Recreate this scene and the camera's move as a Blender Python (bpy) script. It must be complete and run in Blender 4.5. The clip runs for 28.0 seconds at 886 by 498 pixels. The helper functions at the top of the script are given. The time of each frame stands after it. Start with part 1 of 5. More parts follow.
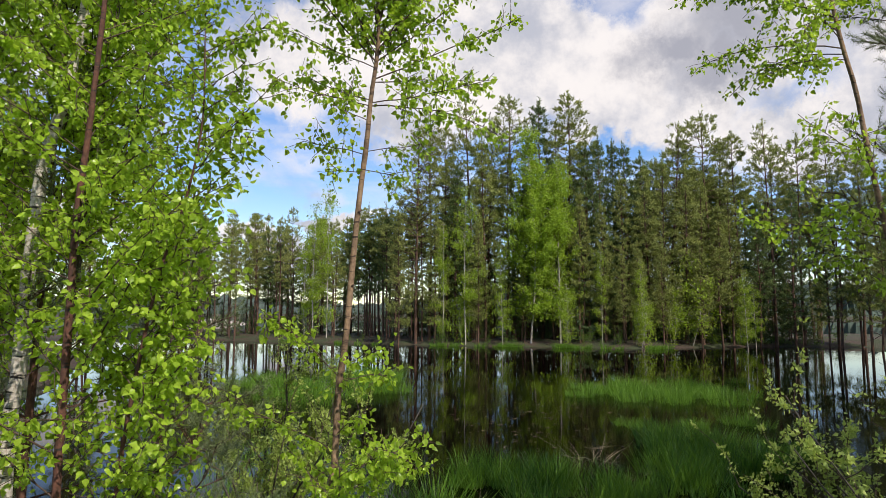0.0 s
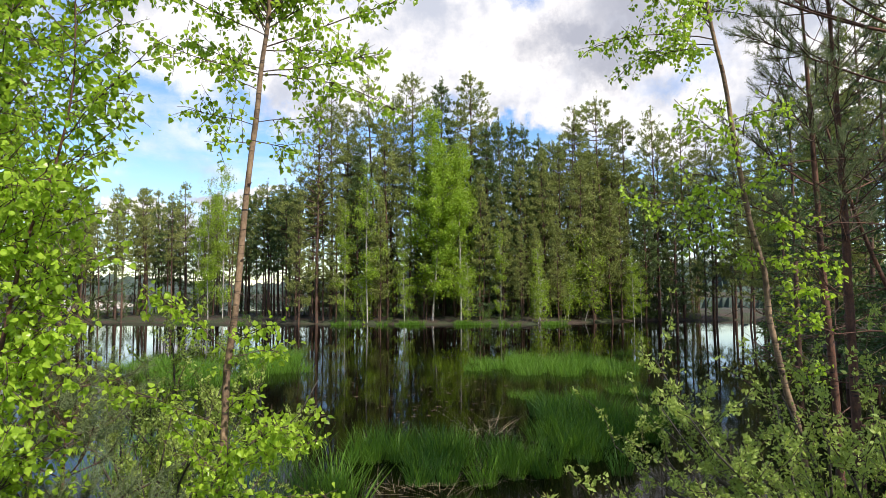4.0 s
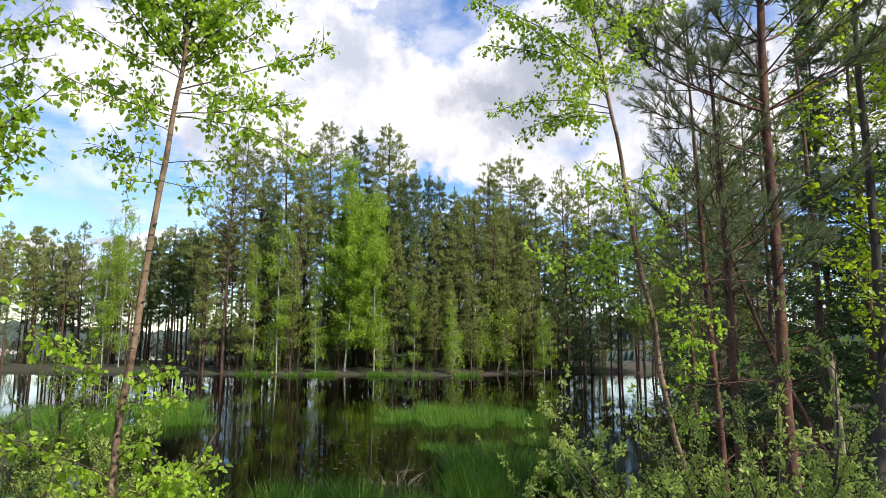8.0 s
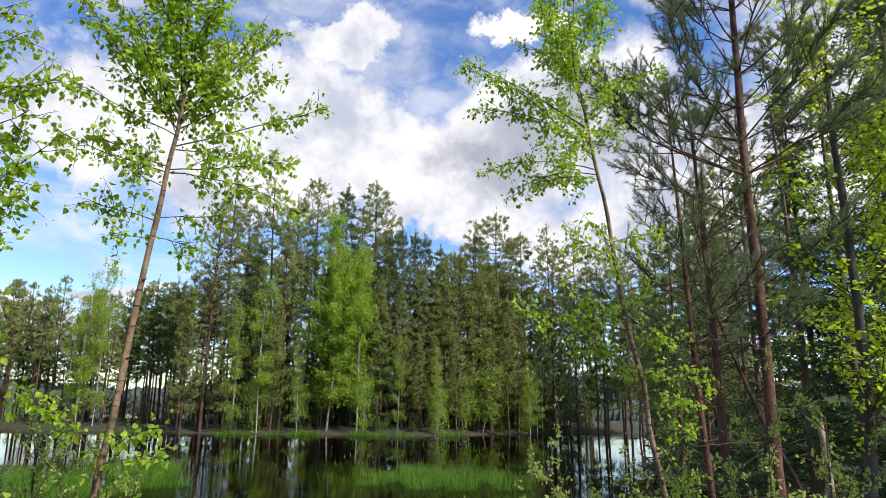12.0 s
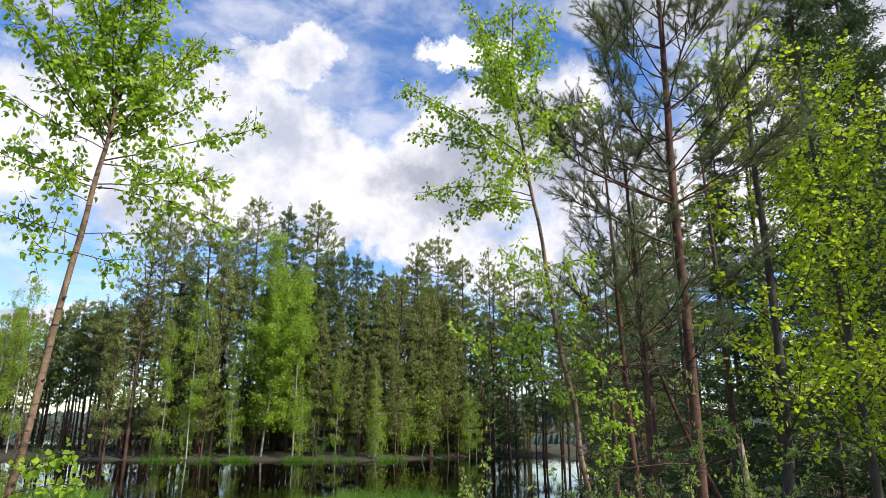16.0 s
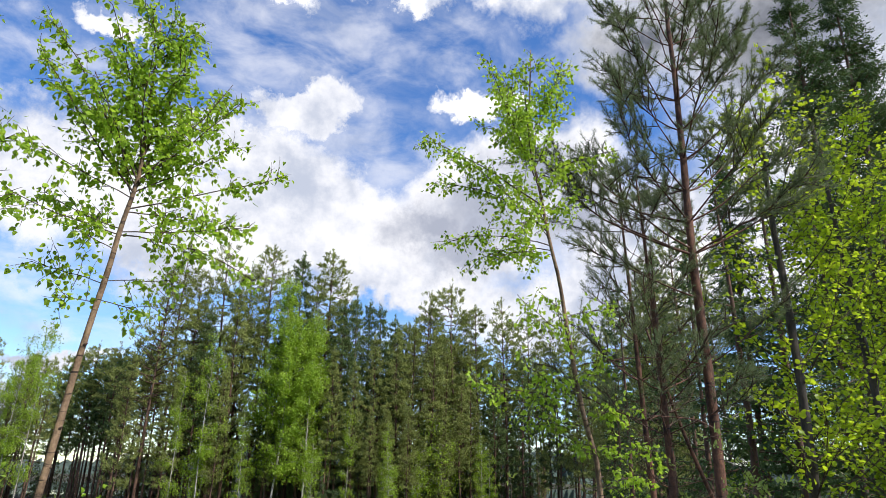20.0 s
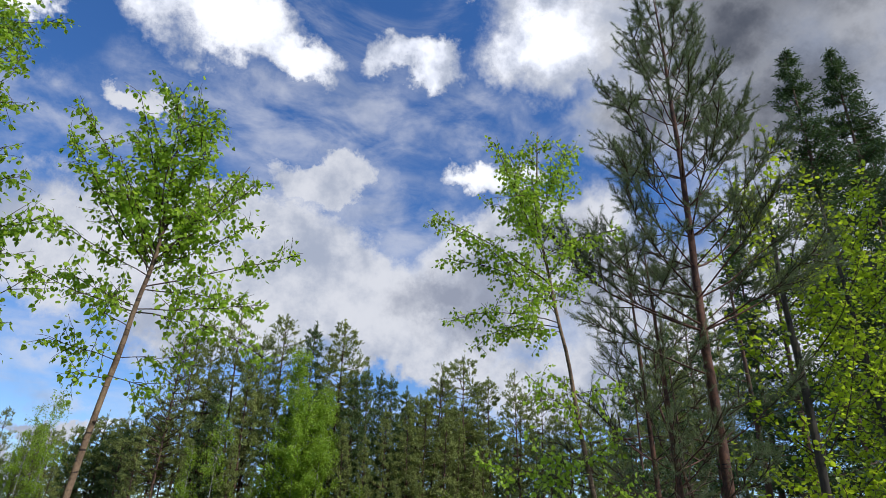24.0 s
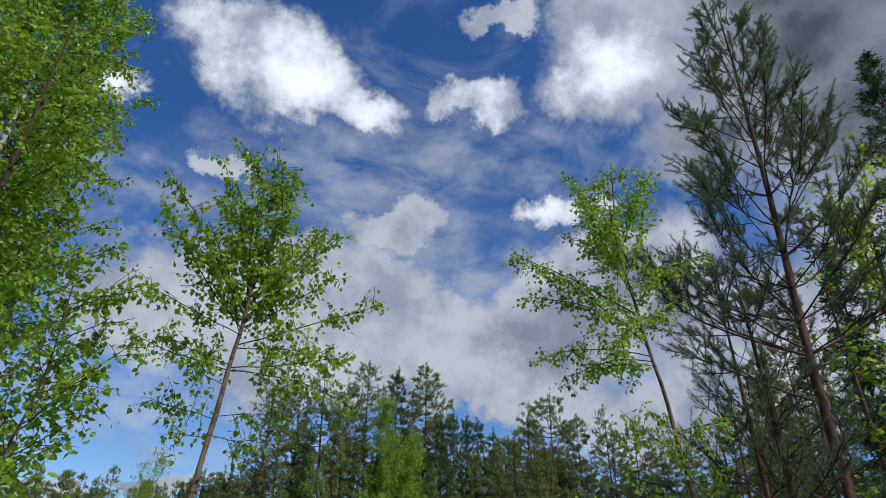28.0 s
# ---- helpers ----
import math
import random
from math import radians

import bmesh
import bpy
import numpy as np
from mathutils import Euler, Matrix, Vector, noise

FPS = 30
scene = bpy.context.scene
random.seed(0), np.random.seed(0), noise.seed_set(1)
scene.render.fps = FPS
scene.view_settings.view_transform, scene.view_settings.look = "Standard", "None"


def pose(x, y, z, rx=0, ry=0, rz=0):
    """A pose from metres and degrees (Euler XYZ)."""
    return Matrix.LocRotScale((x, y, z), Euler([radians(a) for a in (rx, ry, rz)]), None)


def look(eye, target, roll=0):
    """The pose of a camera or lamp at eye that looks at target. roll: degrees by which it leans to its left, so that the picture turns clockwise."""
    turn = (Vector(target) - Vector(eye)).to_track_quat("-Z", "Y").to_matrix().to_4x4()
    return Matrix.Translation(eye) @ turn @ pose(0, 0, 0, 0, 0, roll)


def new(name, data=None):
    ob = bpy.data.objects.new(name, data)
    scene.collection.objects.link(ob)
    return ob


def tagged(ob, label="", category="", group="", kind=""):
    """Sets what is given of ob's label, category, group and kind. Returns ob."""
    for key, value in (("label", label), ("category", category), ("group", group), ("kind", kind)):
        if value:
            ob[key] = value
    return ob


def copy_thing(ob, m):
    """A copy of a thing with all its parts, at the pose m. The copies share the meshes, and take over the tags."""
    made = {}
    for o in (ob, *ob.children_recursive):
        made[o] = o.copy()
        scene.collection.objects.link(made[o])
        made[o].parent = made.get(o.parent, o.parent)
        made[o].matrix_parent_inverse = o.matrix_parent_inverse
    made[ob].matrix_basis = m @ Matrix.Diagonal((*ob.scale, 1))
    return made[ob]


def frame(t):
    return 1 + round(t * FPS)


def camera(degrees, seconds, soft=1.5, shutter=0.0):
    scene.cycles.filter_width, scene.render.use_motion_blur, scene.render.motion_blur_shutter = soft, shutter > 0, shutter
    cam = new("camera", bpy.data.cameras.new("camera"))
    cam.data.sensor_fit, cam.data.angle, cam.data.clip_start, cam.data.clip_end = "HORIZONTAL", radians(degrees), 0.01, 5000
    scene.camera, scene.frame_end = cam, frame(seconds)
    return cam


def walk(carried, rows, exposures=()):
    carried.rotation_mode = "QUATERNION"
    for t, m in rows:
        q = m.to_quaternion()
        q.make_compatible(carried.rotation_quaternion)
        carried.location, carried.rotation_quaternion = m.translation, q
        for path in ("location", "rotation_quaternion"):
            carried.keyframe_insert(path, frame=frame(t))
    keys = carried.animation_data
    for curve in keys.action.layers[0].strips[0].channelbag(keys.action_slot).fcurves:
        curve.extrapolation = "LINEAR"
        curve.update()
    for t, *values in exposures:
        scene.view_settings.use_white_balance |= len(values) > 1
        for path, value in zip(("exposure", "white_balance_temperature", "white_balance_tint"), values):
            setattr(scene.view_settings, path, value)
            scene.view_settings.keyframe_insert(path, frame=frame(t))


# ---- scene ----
cam = camera(68.9, 28.0, soft=0.6)
PATH = [
    (0, (0.077, 0.212, 2.684), (-0.054, 2.197, 2.889), 0.2),
    (0.5, (0.092, 0.206, 2.68), (0.0, 2.195, 2.87), 0.1),
    (1, (0.094, 0.219, 2.684), (0.044, 2.21, 2.862), 0.3),
    (1.5, (0.099, 0.219, 2.677), (0.089, 2.212, 2.846), -0.1),
    (2, (0.109, 0.214, 2.675), (0.143, 2.208, 2.82), 0.0),
    (2.5, (0.127, 0.175, 2.654), (0.184, 2.17, 2.772), 0.1),
    (3, (0.144, 0.171, 2.646), (0.226, 2.167, 2.758), -0.2),
    (3.5, (0.128, 0.208, 2.662), (0.254, 2.2, 2.785), -0.3),
    (5.5, (0.167, 0.08, 2.613), (0.442, 2.053, 2.784), -0.4),
    (6, (0.169, 0.077, 2.617), (0.484, 2.044, 2.795), -0.3),
    (6.5, (0.174, 0.084, 2.622), (0.541, 2.038, 2.833), 0.4),
    (7, (0.181, 0.085, 2.622), (0.571, 2.031, 2.863), 0.5),
    (7.5, (0.179, 0.078, 2.623), (0.585, 2.018, 2.894), 0.6),
    (8, (0.163, 0.083, 2.628), (0.586, 2.016, 2.922), 0.4),
    (8.5, (0.162, 0.065, 2.634), (0.599, 1.99, 2.96), 0.5),
    (9, (0.162, 0.068, 2.633), (0.607, 1.987, 2.978), 0.1),
    (9.5, (0.163, 0.081, 2.633), (0.617, 1.993, 3.002), 0.2),
    (10, (0.157, 0.079, 2.629), (0.6, 1.991, 3.017), 0.5),
    (10.5, (0.155, 0.07, 2.629), (0.591, 1.976, 3.05), 0.6),
    (11, (0.143, 0.068, 2.627), (0.583, 1.969, 3.068), 0.6),
    (11.5, (0.13, 0.07, 2.629), (0.578, 1.964, 3.09), 0.7),
    (13.5, (0.13, 0.065, 2.622), (0.639, 1.941, 3.095), 0.3),
    (14, (0.152, 0.036, 2.619), (0.691, 1.896, 3.115), 0.3),
    (14.5, (0.165, 0.036, 2.623), (0.729, 1.893, 3.108), 0.4),
    (15, (0.171, 0.031, 2.629), (0.76, 1.88, 3.115), 0.5),
    (15.5, (0.172, 0.028, 2.628), (0.78, 1.863, 3.141), 0.6),
    (16, (0.166, 0.035, 2.625), (0.787, 1.859, 3.16), 0.4),
    (16.5, (0.157, 0.045, 2.628), (0.801, 1.853, 3.19), 0.3),
    (17, (0.147, 0.039, 2.626), (0.796, 1.837, 3.214), 0.1),
    (17.5, (0.144, 0.037, 2.623), (0.79, 1.835, 3.214), 0.2),
    (18, (0.135, 0.046, 2.622), (0.759, 1.851, 3.218), 0.3),
    (18.5, (0.124, 0.057, 2.624), (0.726, 1.865, 3.23), 0.8),
    (19, (0.119, 0.056, 2.624), (0.704, 1.863, 3.251), 1.1),
    (19.5, (0.122, 0.055, 2.624), (0.704, 1.857, 3.27), 1.2),
    (20, (0.124, 0.052, 2.625), (0.691, 1.845, 3.304), 1.1),
    (20.5, (0.144, 0.023, 2.617), (0.695, 1.809, 3.331), 0.8),
    (21, (0.165, 0.003, 2.607), (0.711, 1.771, 3.364), 1.2),
    (21.5, (0.178, -0.007, 2.604), (0.701, 1.75, 3.402), 1.8),
    (23.5, (0.157, -0.099, 2.628), (0.662, 1.629, 3.499), 2.3),
    (24, (0.127, -0.046, 2.649), (0.627, 1.68, 3.526), 1.9),
    (24.5, (0.127, 0.004, 2.667), (0.62, 1.726, 3.557), 1.8),
    (25, (0.14, 0.004, 2.671), (0.615, 1.72, 3.582), 1.9),
    (25.5, (0.115, 0.011, 2.675), (0.583, 1.726, 3.591), 2.0),
    (26, (0.096, 0.028, 2.681), (0.521, 1.756, 3.594), 2.1),
    (26.5, (0.105, 0.041, 2.678), (0.475, 1.776, 3.602), 1.9),
    (27, (0.1, 0.03, 2.681), (0.444, 1.758, 3.627), 1.6),
    (27.5, (0.09, 0.011, 2.682), (0.401, 1.732, 3.651), 1.2),
    (28, (0.092, -0.012, 2.683), (0.355, 1.712, 3.662), 1.2),
]
walk(cam, [(t, look(eye, target, roll)) for t, eye, target, roll in PATH], [(0, 0.02, 6800, 15), (2, 0.32, 6750, 13), (8.5, 0.36, 6500, 14), (11, 0.2, 6450, 14), (15, 0.25, 6400, 14), (19, 0.24, 6350, 13), (24, -0.34, 6000, 13), (28, -0.78, 5700, 12)])

# ---- world, sun ----
SUN_AZ, SUN_EL = radians(141), radians(45)   # clockwise from +y; behind the camera, to its right


def node(nt, kind, x=0, y=0, **inputs):
    n = nt.nodes.new(kind)
    n.location = (x, y)
    for k, v in inputs.items():
        n.inputs[k.replace("_", " ")].default_value = v
    return n


def math_node(nt, op, a=None, b=None, clamp=False):
    n = nt.nodes.new("ShaderNodeMath")
    n.operation, n.use_clamp = op, clamp
    for i, v in enumerate((a, b)):
        if v is None:
            continue
        if isinstance(v, (int, float)):
            n.inputs[i].default_value = v
        else:
            nt.links.new(v, n.inputs[i])
    return n.outputs[0]


def smooth(nt, value, lo, hi):
    n = nt.nodes.new("ShaderNodeMapRange")
    n.interpolation_type = "SMOOTHSTEP"
    n.inputs["From Min"].default_value, n.inputs["From Max"].default_value = lo, hi
    nt.links.new(value, n.inputs["Value"])
    return n.outputs[0]


def mix_color(nt, fac, a, b):
    n = nt.nodes.new("ShaderNodeMix")
    n.data_type = "RGBA"
    for sock, v in ((n.inputs[0], fac), (n.inputs[6], a), (n.inputs[7], b)):
        if isinstance(v, (int, float)):
            sock.default_value = v
        elif isinstance(v, tuple):
            sock.default_value = (*v, 1)[:4]
        else:
            nt.links.new(v, sock)
    return n.outputs[2]


# clouds: azimuth and elevation of the middle, half width and half height, in degrees
CLOUDS = [
    (-14.3, 43.7, 4.6, 4.2), (-7.6, 42.2, 5.4, 3.6), (-1.0, 41.0, 4.2, 2.3), (12.6, 41.5, 4.2, 2.0),
    (28.5, 44.0, 6.1, 4.8), (33.0, 47.5, 8.0, 4.0), (3.2, 30.9, 3.7, 2.2), (-3.8, 27.1, 9.4, 2.9),
    (6.4, 22.8, 9.0, 4.5), (-6.8, 19.9, 12.5, 5.1), (-16.0, 21.9, 7.5, 5.0), (20.2, 33.5, 3.5, 1.7),
    (-25.4, 38.6, 2.2, 1.5), (-14.4, 33.7, 2.8, 1.2), (10.8, 19.5, 6.9, 2.9),
    (14.9, 49.0, 3.3, 1.1), (-13.4, 24.0, 7.1, 4.0), (19.1, 21.0, 7.5, 5.0), (14.4, 16.5, 9.3, 2.4),
    (-13.0, 8.6, 4.0, 1.0), (-18.8, 6.2, 5.8, 1.2), (-34.0, 7.5, 7.0, 1.8), (28.0, 14.0, 9.0, 4.0),
    (21.0, 24.5, 7.5, 4.4), (26.0, 28.0, 5.5, 3.6), (40.0, 18.0, 12.0, 7.0), (30.0, 25.0, 6.0, 6.0), (55.0, 25.0, 14.0, 9.0), (-45.0, 24.0, 16.0, 8.0), (90.0, 40.0, 26.0, 14.0),
    (-100.0, 35.0, 24.0, 10.0), (180.0, 22.0, 40.0, 9.0), (130.0, 20.0, 20.0, 8.0), (-140.0, 18.0, 20.0, 7.0),
]
VEILS = [(0, 34, 9, 5), (6, 36, 8, 5), (-9, 35, 8, 4), (11, 29, 9, 5), (-14, 28, 7, 4), (2, 29, 9, 4), (18, 38, 6, 4), (-24, 30, 8, 4), (-22, 16, 11, 3), (-26, 11, 9, 2), (-14, 12, 8, 2), (13, 17, 5, 2)]
SHADED_CLOUDS = [(15.6, 21.6, 5.4, 3.2), (19.5, 19.5, 6.0, 3.4), (21.0, 23.0, 7.5, 4.2), (26.5, 26.6, 6.0, 3.4), (30.0, 22.0, 6.0, 4.0)]
HIGH_CLOUDS = [(-14.3, 43.7, 4.6, 4.2), (-7.6, 42.2, 5.4, 3.6), (-1.0, 41.0, 4.2, 2.3), (12.6, 41.5, 4.2, 2.0), (27.0, 44.0, 5.0, 3.4), (20.2, 33.5, 3.5, 1.7), (-25.4, 38.6, 2.2, 1.5)]
GREY_CLOUDS = [(46.0, 46.0, 8.0, 7.0), (50.0, 35.0, 11.0, 6.0), (45.9, 41.0, 11.0, 7.5), (38.6, 36.0, 7.5, 3.6), (58.0, 44.0, 14.0, 10.0)]


def build_world():
    world = bpy.data.worlds.new("sky")
    scene.world = world
    world.use_nodes = True
    nt = world.node_tree
    nt.nodes.clear()
    sky = nt.nodes.new("ShaderNodeTexSky")
    sky.sky_type, sky.sun_disc = "NISHITA", False
    sky.sun_elevation, sky.sun_rotation = SUN_EL, SUN_AZ
    sky.altitude, sky.air_density, sky.dust_density, sky.ozone_density = 100, 1.0, 0.3, 1.2
    coord = nt.nodes.new("ShaderNodeTexCoord").outputs["Generated"]
    # billowed edges: the direction is pushed about before the clouds are looked up
    billow = node(nt, "ShaderNodeTexNoise", Scale=7.0, Detail=10.0, Roughness=0.66)
    nt.links.new(coord, billow.inputs["Vector"])
    shift = nt.nodes.new("ShaderNodeVectorMath")
    shift.operation = "MULTIPLY_ADD"
    nt.links.new(billow.outputs["Color"], shift.inputs[0])
    shift.inputs[1].default_value = (0.22, 0.22, 0.22)
    shift.inputs[2].default_value = (-0.11, -0.11, -0.11)
    moved = nt.nodes.new("ShaderNodeVectorMath")
    moved.operation = "ADD"
    nt.links.new(coord, moved.inputs[0])
    nt.links.new(shift.outputs[0], moved.inputs[1])

    def field(clouds):
        total = None
        for az, el, a, b in clouds:
            az, el = radians(az), radians(el)
            way = Vector((math.sin(az) * math.cos(el), math.cos(az) * math.cos(el), math.sin(el)))
            side = Vector((math.cos(az), -math.sin(az), 0))
            up = side.cross(way)
            turn = Matrix((side, up, -way)).transposed()
            place = nt.nodes.new("ShaderNodeMapping")
            place.vector_type = "TEXTURE"
            place.inputs["Location"].default_value = way
            place.inputs["Rotation"].default_value = turn.to_euler()
            place.inputs["Scale"].default_value = (radians(a), radians(b), 0.5)
            nt.links.new(moved.outputs[0], place.inputs["Vector"])
            dist = nt.nodes.new("ShaderNodeVectorMath")
            dist.operation = "LENGTH"
            nt.links.new(place.outputs[0], dist.inputs[0])
            near = math_node(nt, "SUBTRACT", 1.25, dist.outputs["Value"])
            if total is None:
                total = near
            else:
                n = nt.nodes.new("ShaderNodeMath")
                n.operation = "SMOOTH_MAX"
                nt.links.new(total, n.inputs[0])
                nt.links.new(near, n.inputs[1])
                n.inputs[2].default_value = 0.25
                total = n.outputs[0]
        return total

    # high thin cloud in streaks
    stretch = nt.nodes.new("ShaderNodeMapping")
    stretch.inputs["Scale"].default_value = (1.0, 1.0, 2.2)
    stretch.inputs["Rotation"].default_value = (0.2, 0.5, 0.3)
    nt.links.new(coord, stretch.inputs["Vector"])
    thin = node(nt, "ShaderNodeTexNoise", Scale=5.0, Detail=9.0, Roughness=0.6, Distortion=0.6)
    nt.links.new(stretch.outputs[0], thin.inputs["Vector"])
    wisp = math_node(nt, "MULTIPLY", smooth(nt, thin.outputs["Fac"], 0.46, 0.76), 0.6)
    white = smooth(nt, field(CLOUDS), 0.0, 0.55)
    grey_field = field(GREY_CLOUDS)
    grey = smooth(nt, grey_field, 0.0, 0.6)
    shade = node(nt, "ShaderNodeTexNoise", Scale=8.0, Detail=9.0, Roughness=0.6)
    nt.links.new(coord, shade.inputs["Vector"])
    body = mix_color(nt, smooth(nt, shade.outputs["Fac"], 0.36, 0.60), (0.56, 0.61, 0.71), (1.0, 1.0, 1.0))
    body = mix_color(nt, smooth(nt, field(SHADED_CLOUDS), 0.25, 1.1), body, (0.44, 0.47, 0.55))
    body = mix_color(nt, smooth(nt, math_node(nt, "ADD", grey_field, math_node(nt, "MULTIPLY", shade.outputs["Fac"], 0.8)), 0.5, 1.75), body, (0.125, 0.138, 0.168))
    body = mix_color(nt, math_node(nt, "MULTIPLY", smooth(nt, field(HIGH_CLOUDS), 0.2, 1.0), smooth(nt, shade.outputs["Fac"], 0.30, 0.62)), body, (1.9, 1.9, 1.92))
    fleece = node(nt, "ShaderNodeTexNoise", Scale=10.0, Detail=9.0, Roughness=0.58, Distortion=0.3)
    nt.links.new(stretch.outputs[0], fleece.inputs["Vector"])
    veil = math_node(nt, "MULTIPLY", smooth(nt, field(VEILS), 0.0, 0.9), math_node(nt, "MULTIPLY", smooth(nt, fleece.outputs["Fac"], 0.30, 0.70), 0.62))
    cover = math_node(nt, "MAXIMUM", math_node(nt, "MAXIMUM", white, grey), math_node(nt, "MAXIMUM", wisp, veil), True)
    # paler towards the horizon
    split = nt.nodes.new("ShaderNodeSeparateXYZ")
    nt.links.new(coord, split.inputs[0])
    blue = nt.nodes.new("ShaderNodeBackground")
    blue.inputs["Strength"].default_value = 0.18
    rich = node(nt, "ShaderNodeHueSaturation", Hue=0.508, Saturation=1.3, Value=1.0)
    nt.links.new(sky.outputs[0], rich.inputs["Color"])
    nt.links.new(rich.outputs[0], blue.inputs["Color"])
    cloud = nt.nodes.new("ShaderNodeBackground")
    cloud.inputs["Strength"].default_value = 0.92
    nt.links.new(body, cloud.inputs["Color"])
    both = nt.nodes.new("ShaderNodeMixShader")
    nt.links.new(cover, both.inputs[0])
    nt.links.new(blue.outputs[0], both.inputs[1])
    nt.links.new(cloud.outputs[0], both.inputs[2])
    out = nt.nodes.new("ShaderNodeOutputWorld")
    nt.links.new(both.outputs[0], out.inputs["Surface"])


build_world()
sun = new("sun", bpy.data.lights.new("sun", "SUN"))
sun.data.energy, sun.data.angle, sun.data.color = 5.0, radians(0.6), (1.0, 0.94, 0.84)
way_to_sun = Vector((math.sin(SUN_AZ) * math.cos(SUN_EL), math.cos(SUN_AZ) * math.cos(SUN_EL), math.sin(SUN_EL)))
sun.rotation_euler = way_to_sun.to_track_quat("Z", "Y").to_euler()


# ---- materials ----
def material(name):
    m = bpy.data.materials.new(name)
    m.use_nodes = True
    nt = m.node_tree
    return m, nt, nt.nodes["Principled BSDF"], nt.nodes["Material Output"]


def leaf_material(name, dark, light, through_color, gloss=0.45, translucent=0.45):
    m, nt, bsdf, out = material(name)
    island = nt.nodes.new("ShaderNodeNewGeometry").outputs["Random Per Island"]
    own = nt.nodes.new("ShaderNodeObjectInfo").outputs["Random"]
    spread = math_node(nt, "FRACT", math_node(nt, "ADD", island, own))
    patch = node(nt, "ShaderNodeTexNoise", Scale=1.3, Detail=3.0)
    coord = nt.nodes.new("ShaderNodeTexCoord")
    nt.links.new(coord.outputs["Object"], patch.inputs["Vector"])
    fac = math_node(nt, "ADD", math_node(nt, "MULTIPLY", spread, 0.7), math_node(nt, "MULTIPLY", smooth(nt, patch.outputs["Fac"], 0.3, 0.7), 0.3))
    nt.links.new(mix_color(nt, fac, dark, light), bsdf.inputs["Base Color"])
    bsdf.inputs["Roughness"].default_value = gloss
    bsdf.inputs["Specular IOR Level"].default_value = 0.25
    back = nt.nodes.new("ShaderNodeBsdfTranslucent")
    nt.links.new(mix_color(nt, fac, tuple(c * 0.8 for c in through_color), through_color), back.inputs["Color"])
    both = nt.nodes.new("ShaderNodeMixShader")
    both.inputs[0].default_value = translucent
    nt.links.new(bsdf.outputs[0], both.inputs[1])
    nt.links.new(back.outputs[0], both.inputs[2])
    nt.links.new(both.outputs[0], out.inputs["Surface"])
    return m


def bark_material(name, low, high, scale, bands=0.0, band_color=(0.02, 0.018, 0.015), bump=0.5, stretch=0.25):
    """Bark with a fine grain, blotches, and dark crosswise marks where bands is not 0."""
    m, nt, bsdf, out = material(name)
    coord = nt.nodes.new("ShaderNodeTexCoord")
    place = nt.nodes.new("ShaderNodeMapping")
    place.inputs["Scale"].default_value = (1, 1, stretch)
    nt.links.new(coord.outputs["Object"], place.inputs["Vector"])
    grain = node(nt, "ShaderNodeTexNoise", Scale=scale, Detail=8.0, Roughness=0.65)
    nt.links.new(place.outputs[0], grain.inputs["Vector"])
    blotch = node(nt, "ShaderNodeTexNoise", Scale=3.0, Detail=3.0)
    nt.links.new(coord.outputs["Object"], blotch.inputs["Vector"])
    fac = math_node(nt, "ADD", math_node(nt, "MULTIPLY", smooth(nt, grain.outputs["Fac"], 0.3, 0.7), 0.65), math_node(nt, "MULTIPLY", smooth(nt, blotch.outputs["Fac"], 0.35, 0.65), 0.35))
    color = mix_color(nt, fac, low, high)
    if bands:
        cross = nt.nodes.new("ShaderNodeMapping")
        cross.inputs["Scale"].default_value = (6, 6, 42)
        nt.links.new(coord.outputs["Object"], cross.inputs["Vector"])
        mark = node(nt, "ShaderNodeTexNoise", Scale=1.0, Detail=3.0, Roughness=0.6)
        nt.links.new(cross.outputs[0], mark.inputs["Vector"])
        color = mix_color(nt, smooth(nt, mark.outputs["Fac"], 0.66 - bands, 0.74 - bands), color, band_color)
    nt.links.new(color, bsdf.inputs["Base Color"])
    bsdf.inputs["Roughness"].default_value = 0.85
    relief = node(nt, "ShaderNodeBump", Strength=bump, Distance=0.01)
    nt.links.new(grain.outputs["Fac"], relief.inputs["Height"])
    nt.links.new(relief.outputs[0], bsdf.inputs["Normal"])
    return m


LEAF_BIRCH = leaf_material("birch_leaf", (0.06, 0.13, 0.010), (0.42, 0.60, 0.06), (0.60, 0.86, 0.06), 0.28, 0.45)
LEAF_ALDER = leaf_material("alder_leaf", (0.06, 0.12, 0.008), (0.46, 0.62, 0.03), (0.72, 0.92, 0.035), 0.34, 0.5)
LEAF_WILLOW = leaf_material("willow_leaf", (0.17, 0.26, 0.05), (0.40, 0.49, 0.13), (0.50, 0.62, 0.12), 0.5)
LEAF_FAR = leaf_material("far_birch_leaf", (0.07, 0.14, 0.012), (0.36, 0.50, 0.05), (0.52, 0.74, 0.05), 0.5, 0.4)
LEAF_BUSH = leaf_material("shore_bush_leaf", (0.06, 0.12, 0.018), (0.12, 0.20, 0.03), (0.22, 0.38, 0.04), 0.55)
NEEDLE_PINE = leaf_material("pine_needle", (0.075, 0.112, 0.050), (0.230, 0.275, 0.135), (0.22, 0.30, 0.09), 0.5, 0.25)
NEEDLE_FAR = leaf_material("far_pine_needle", (0.040, 0.066, 0.018), (0.44, 0.49, 0.135), (0.30, 0.37, 0.07), 0.6, 0.2)
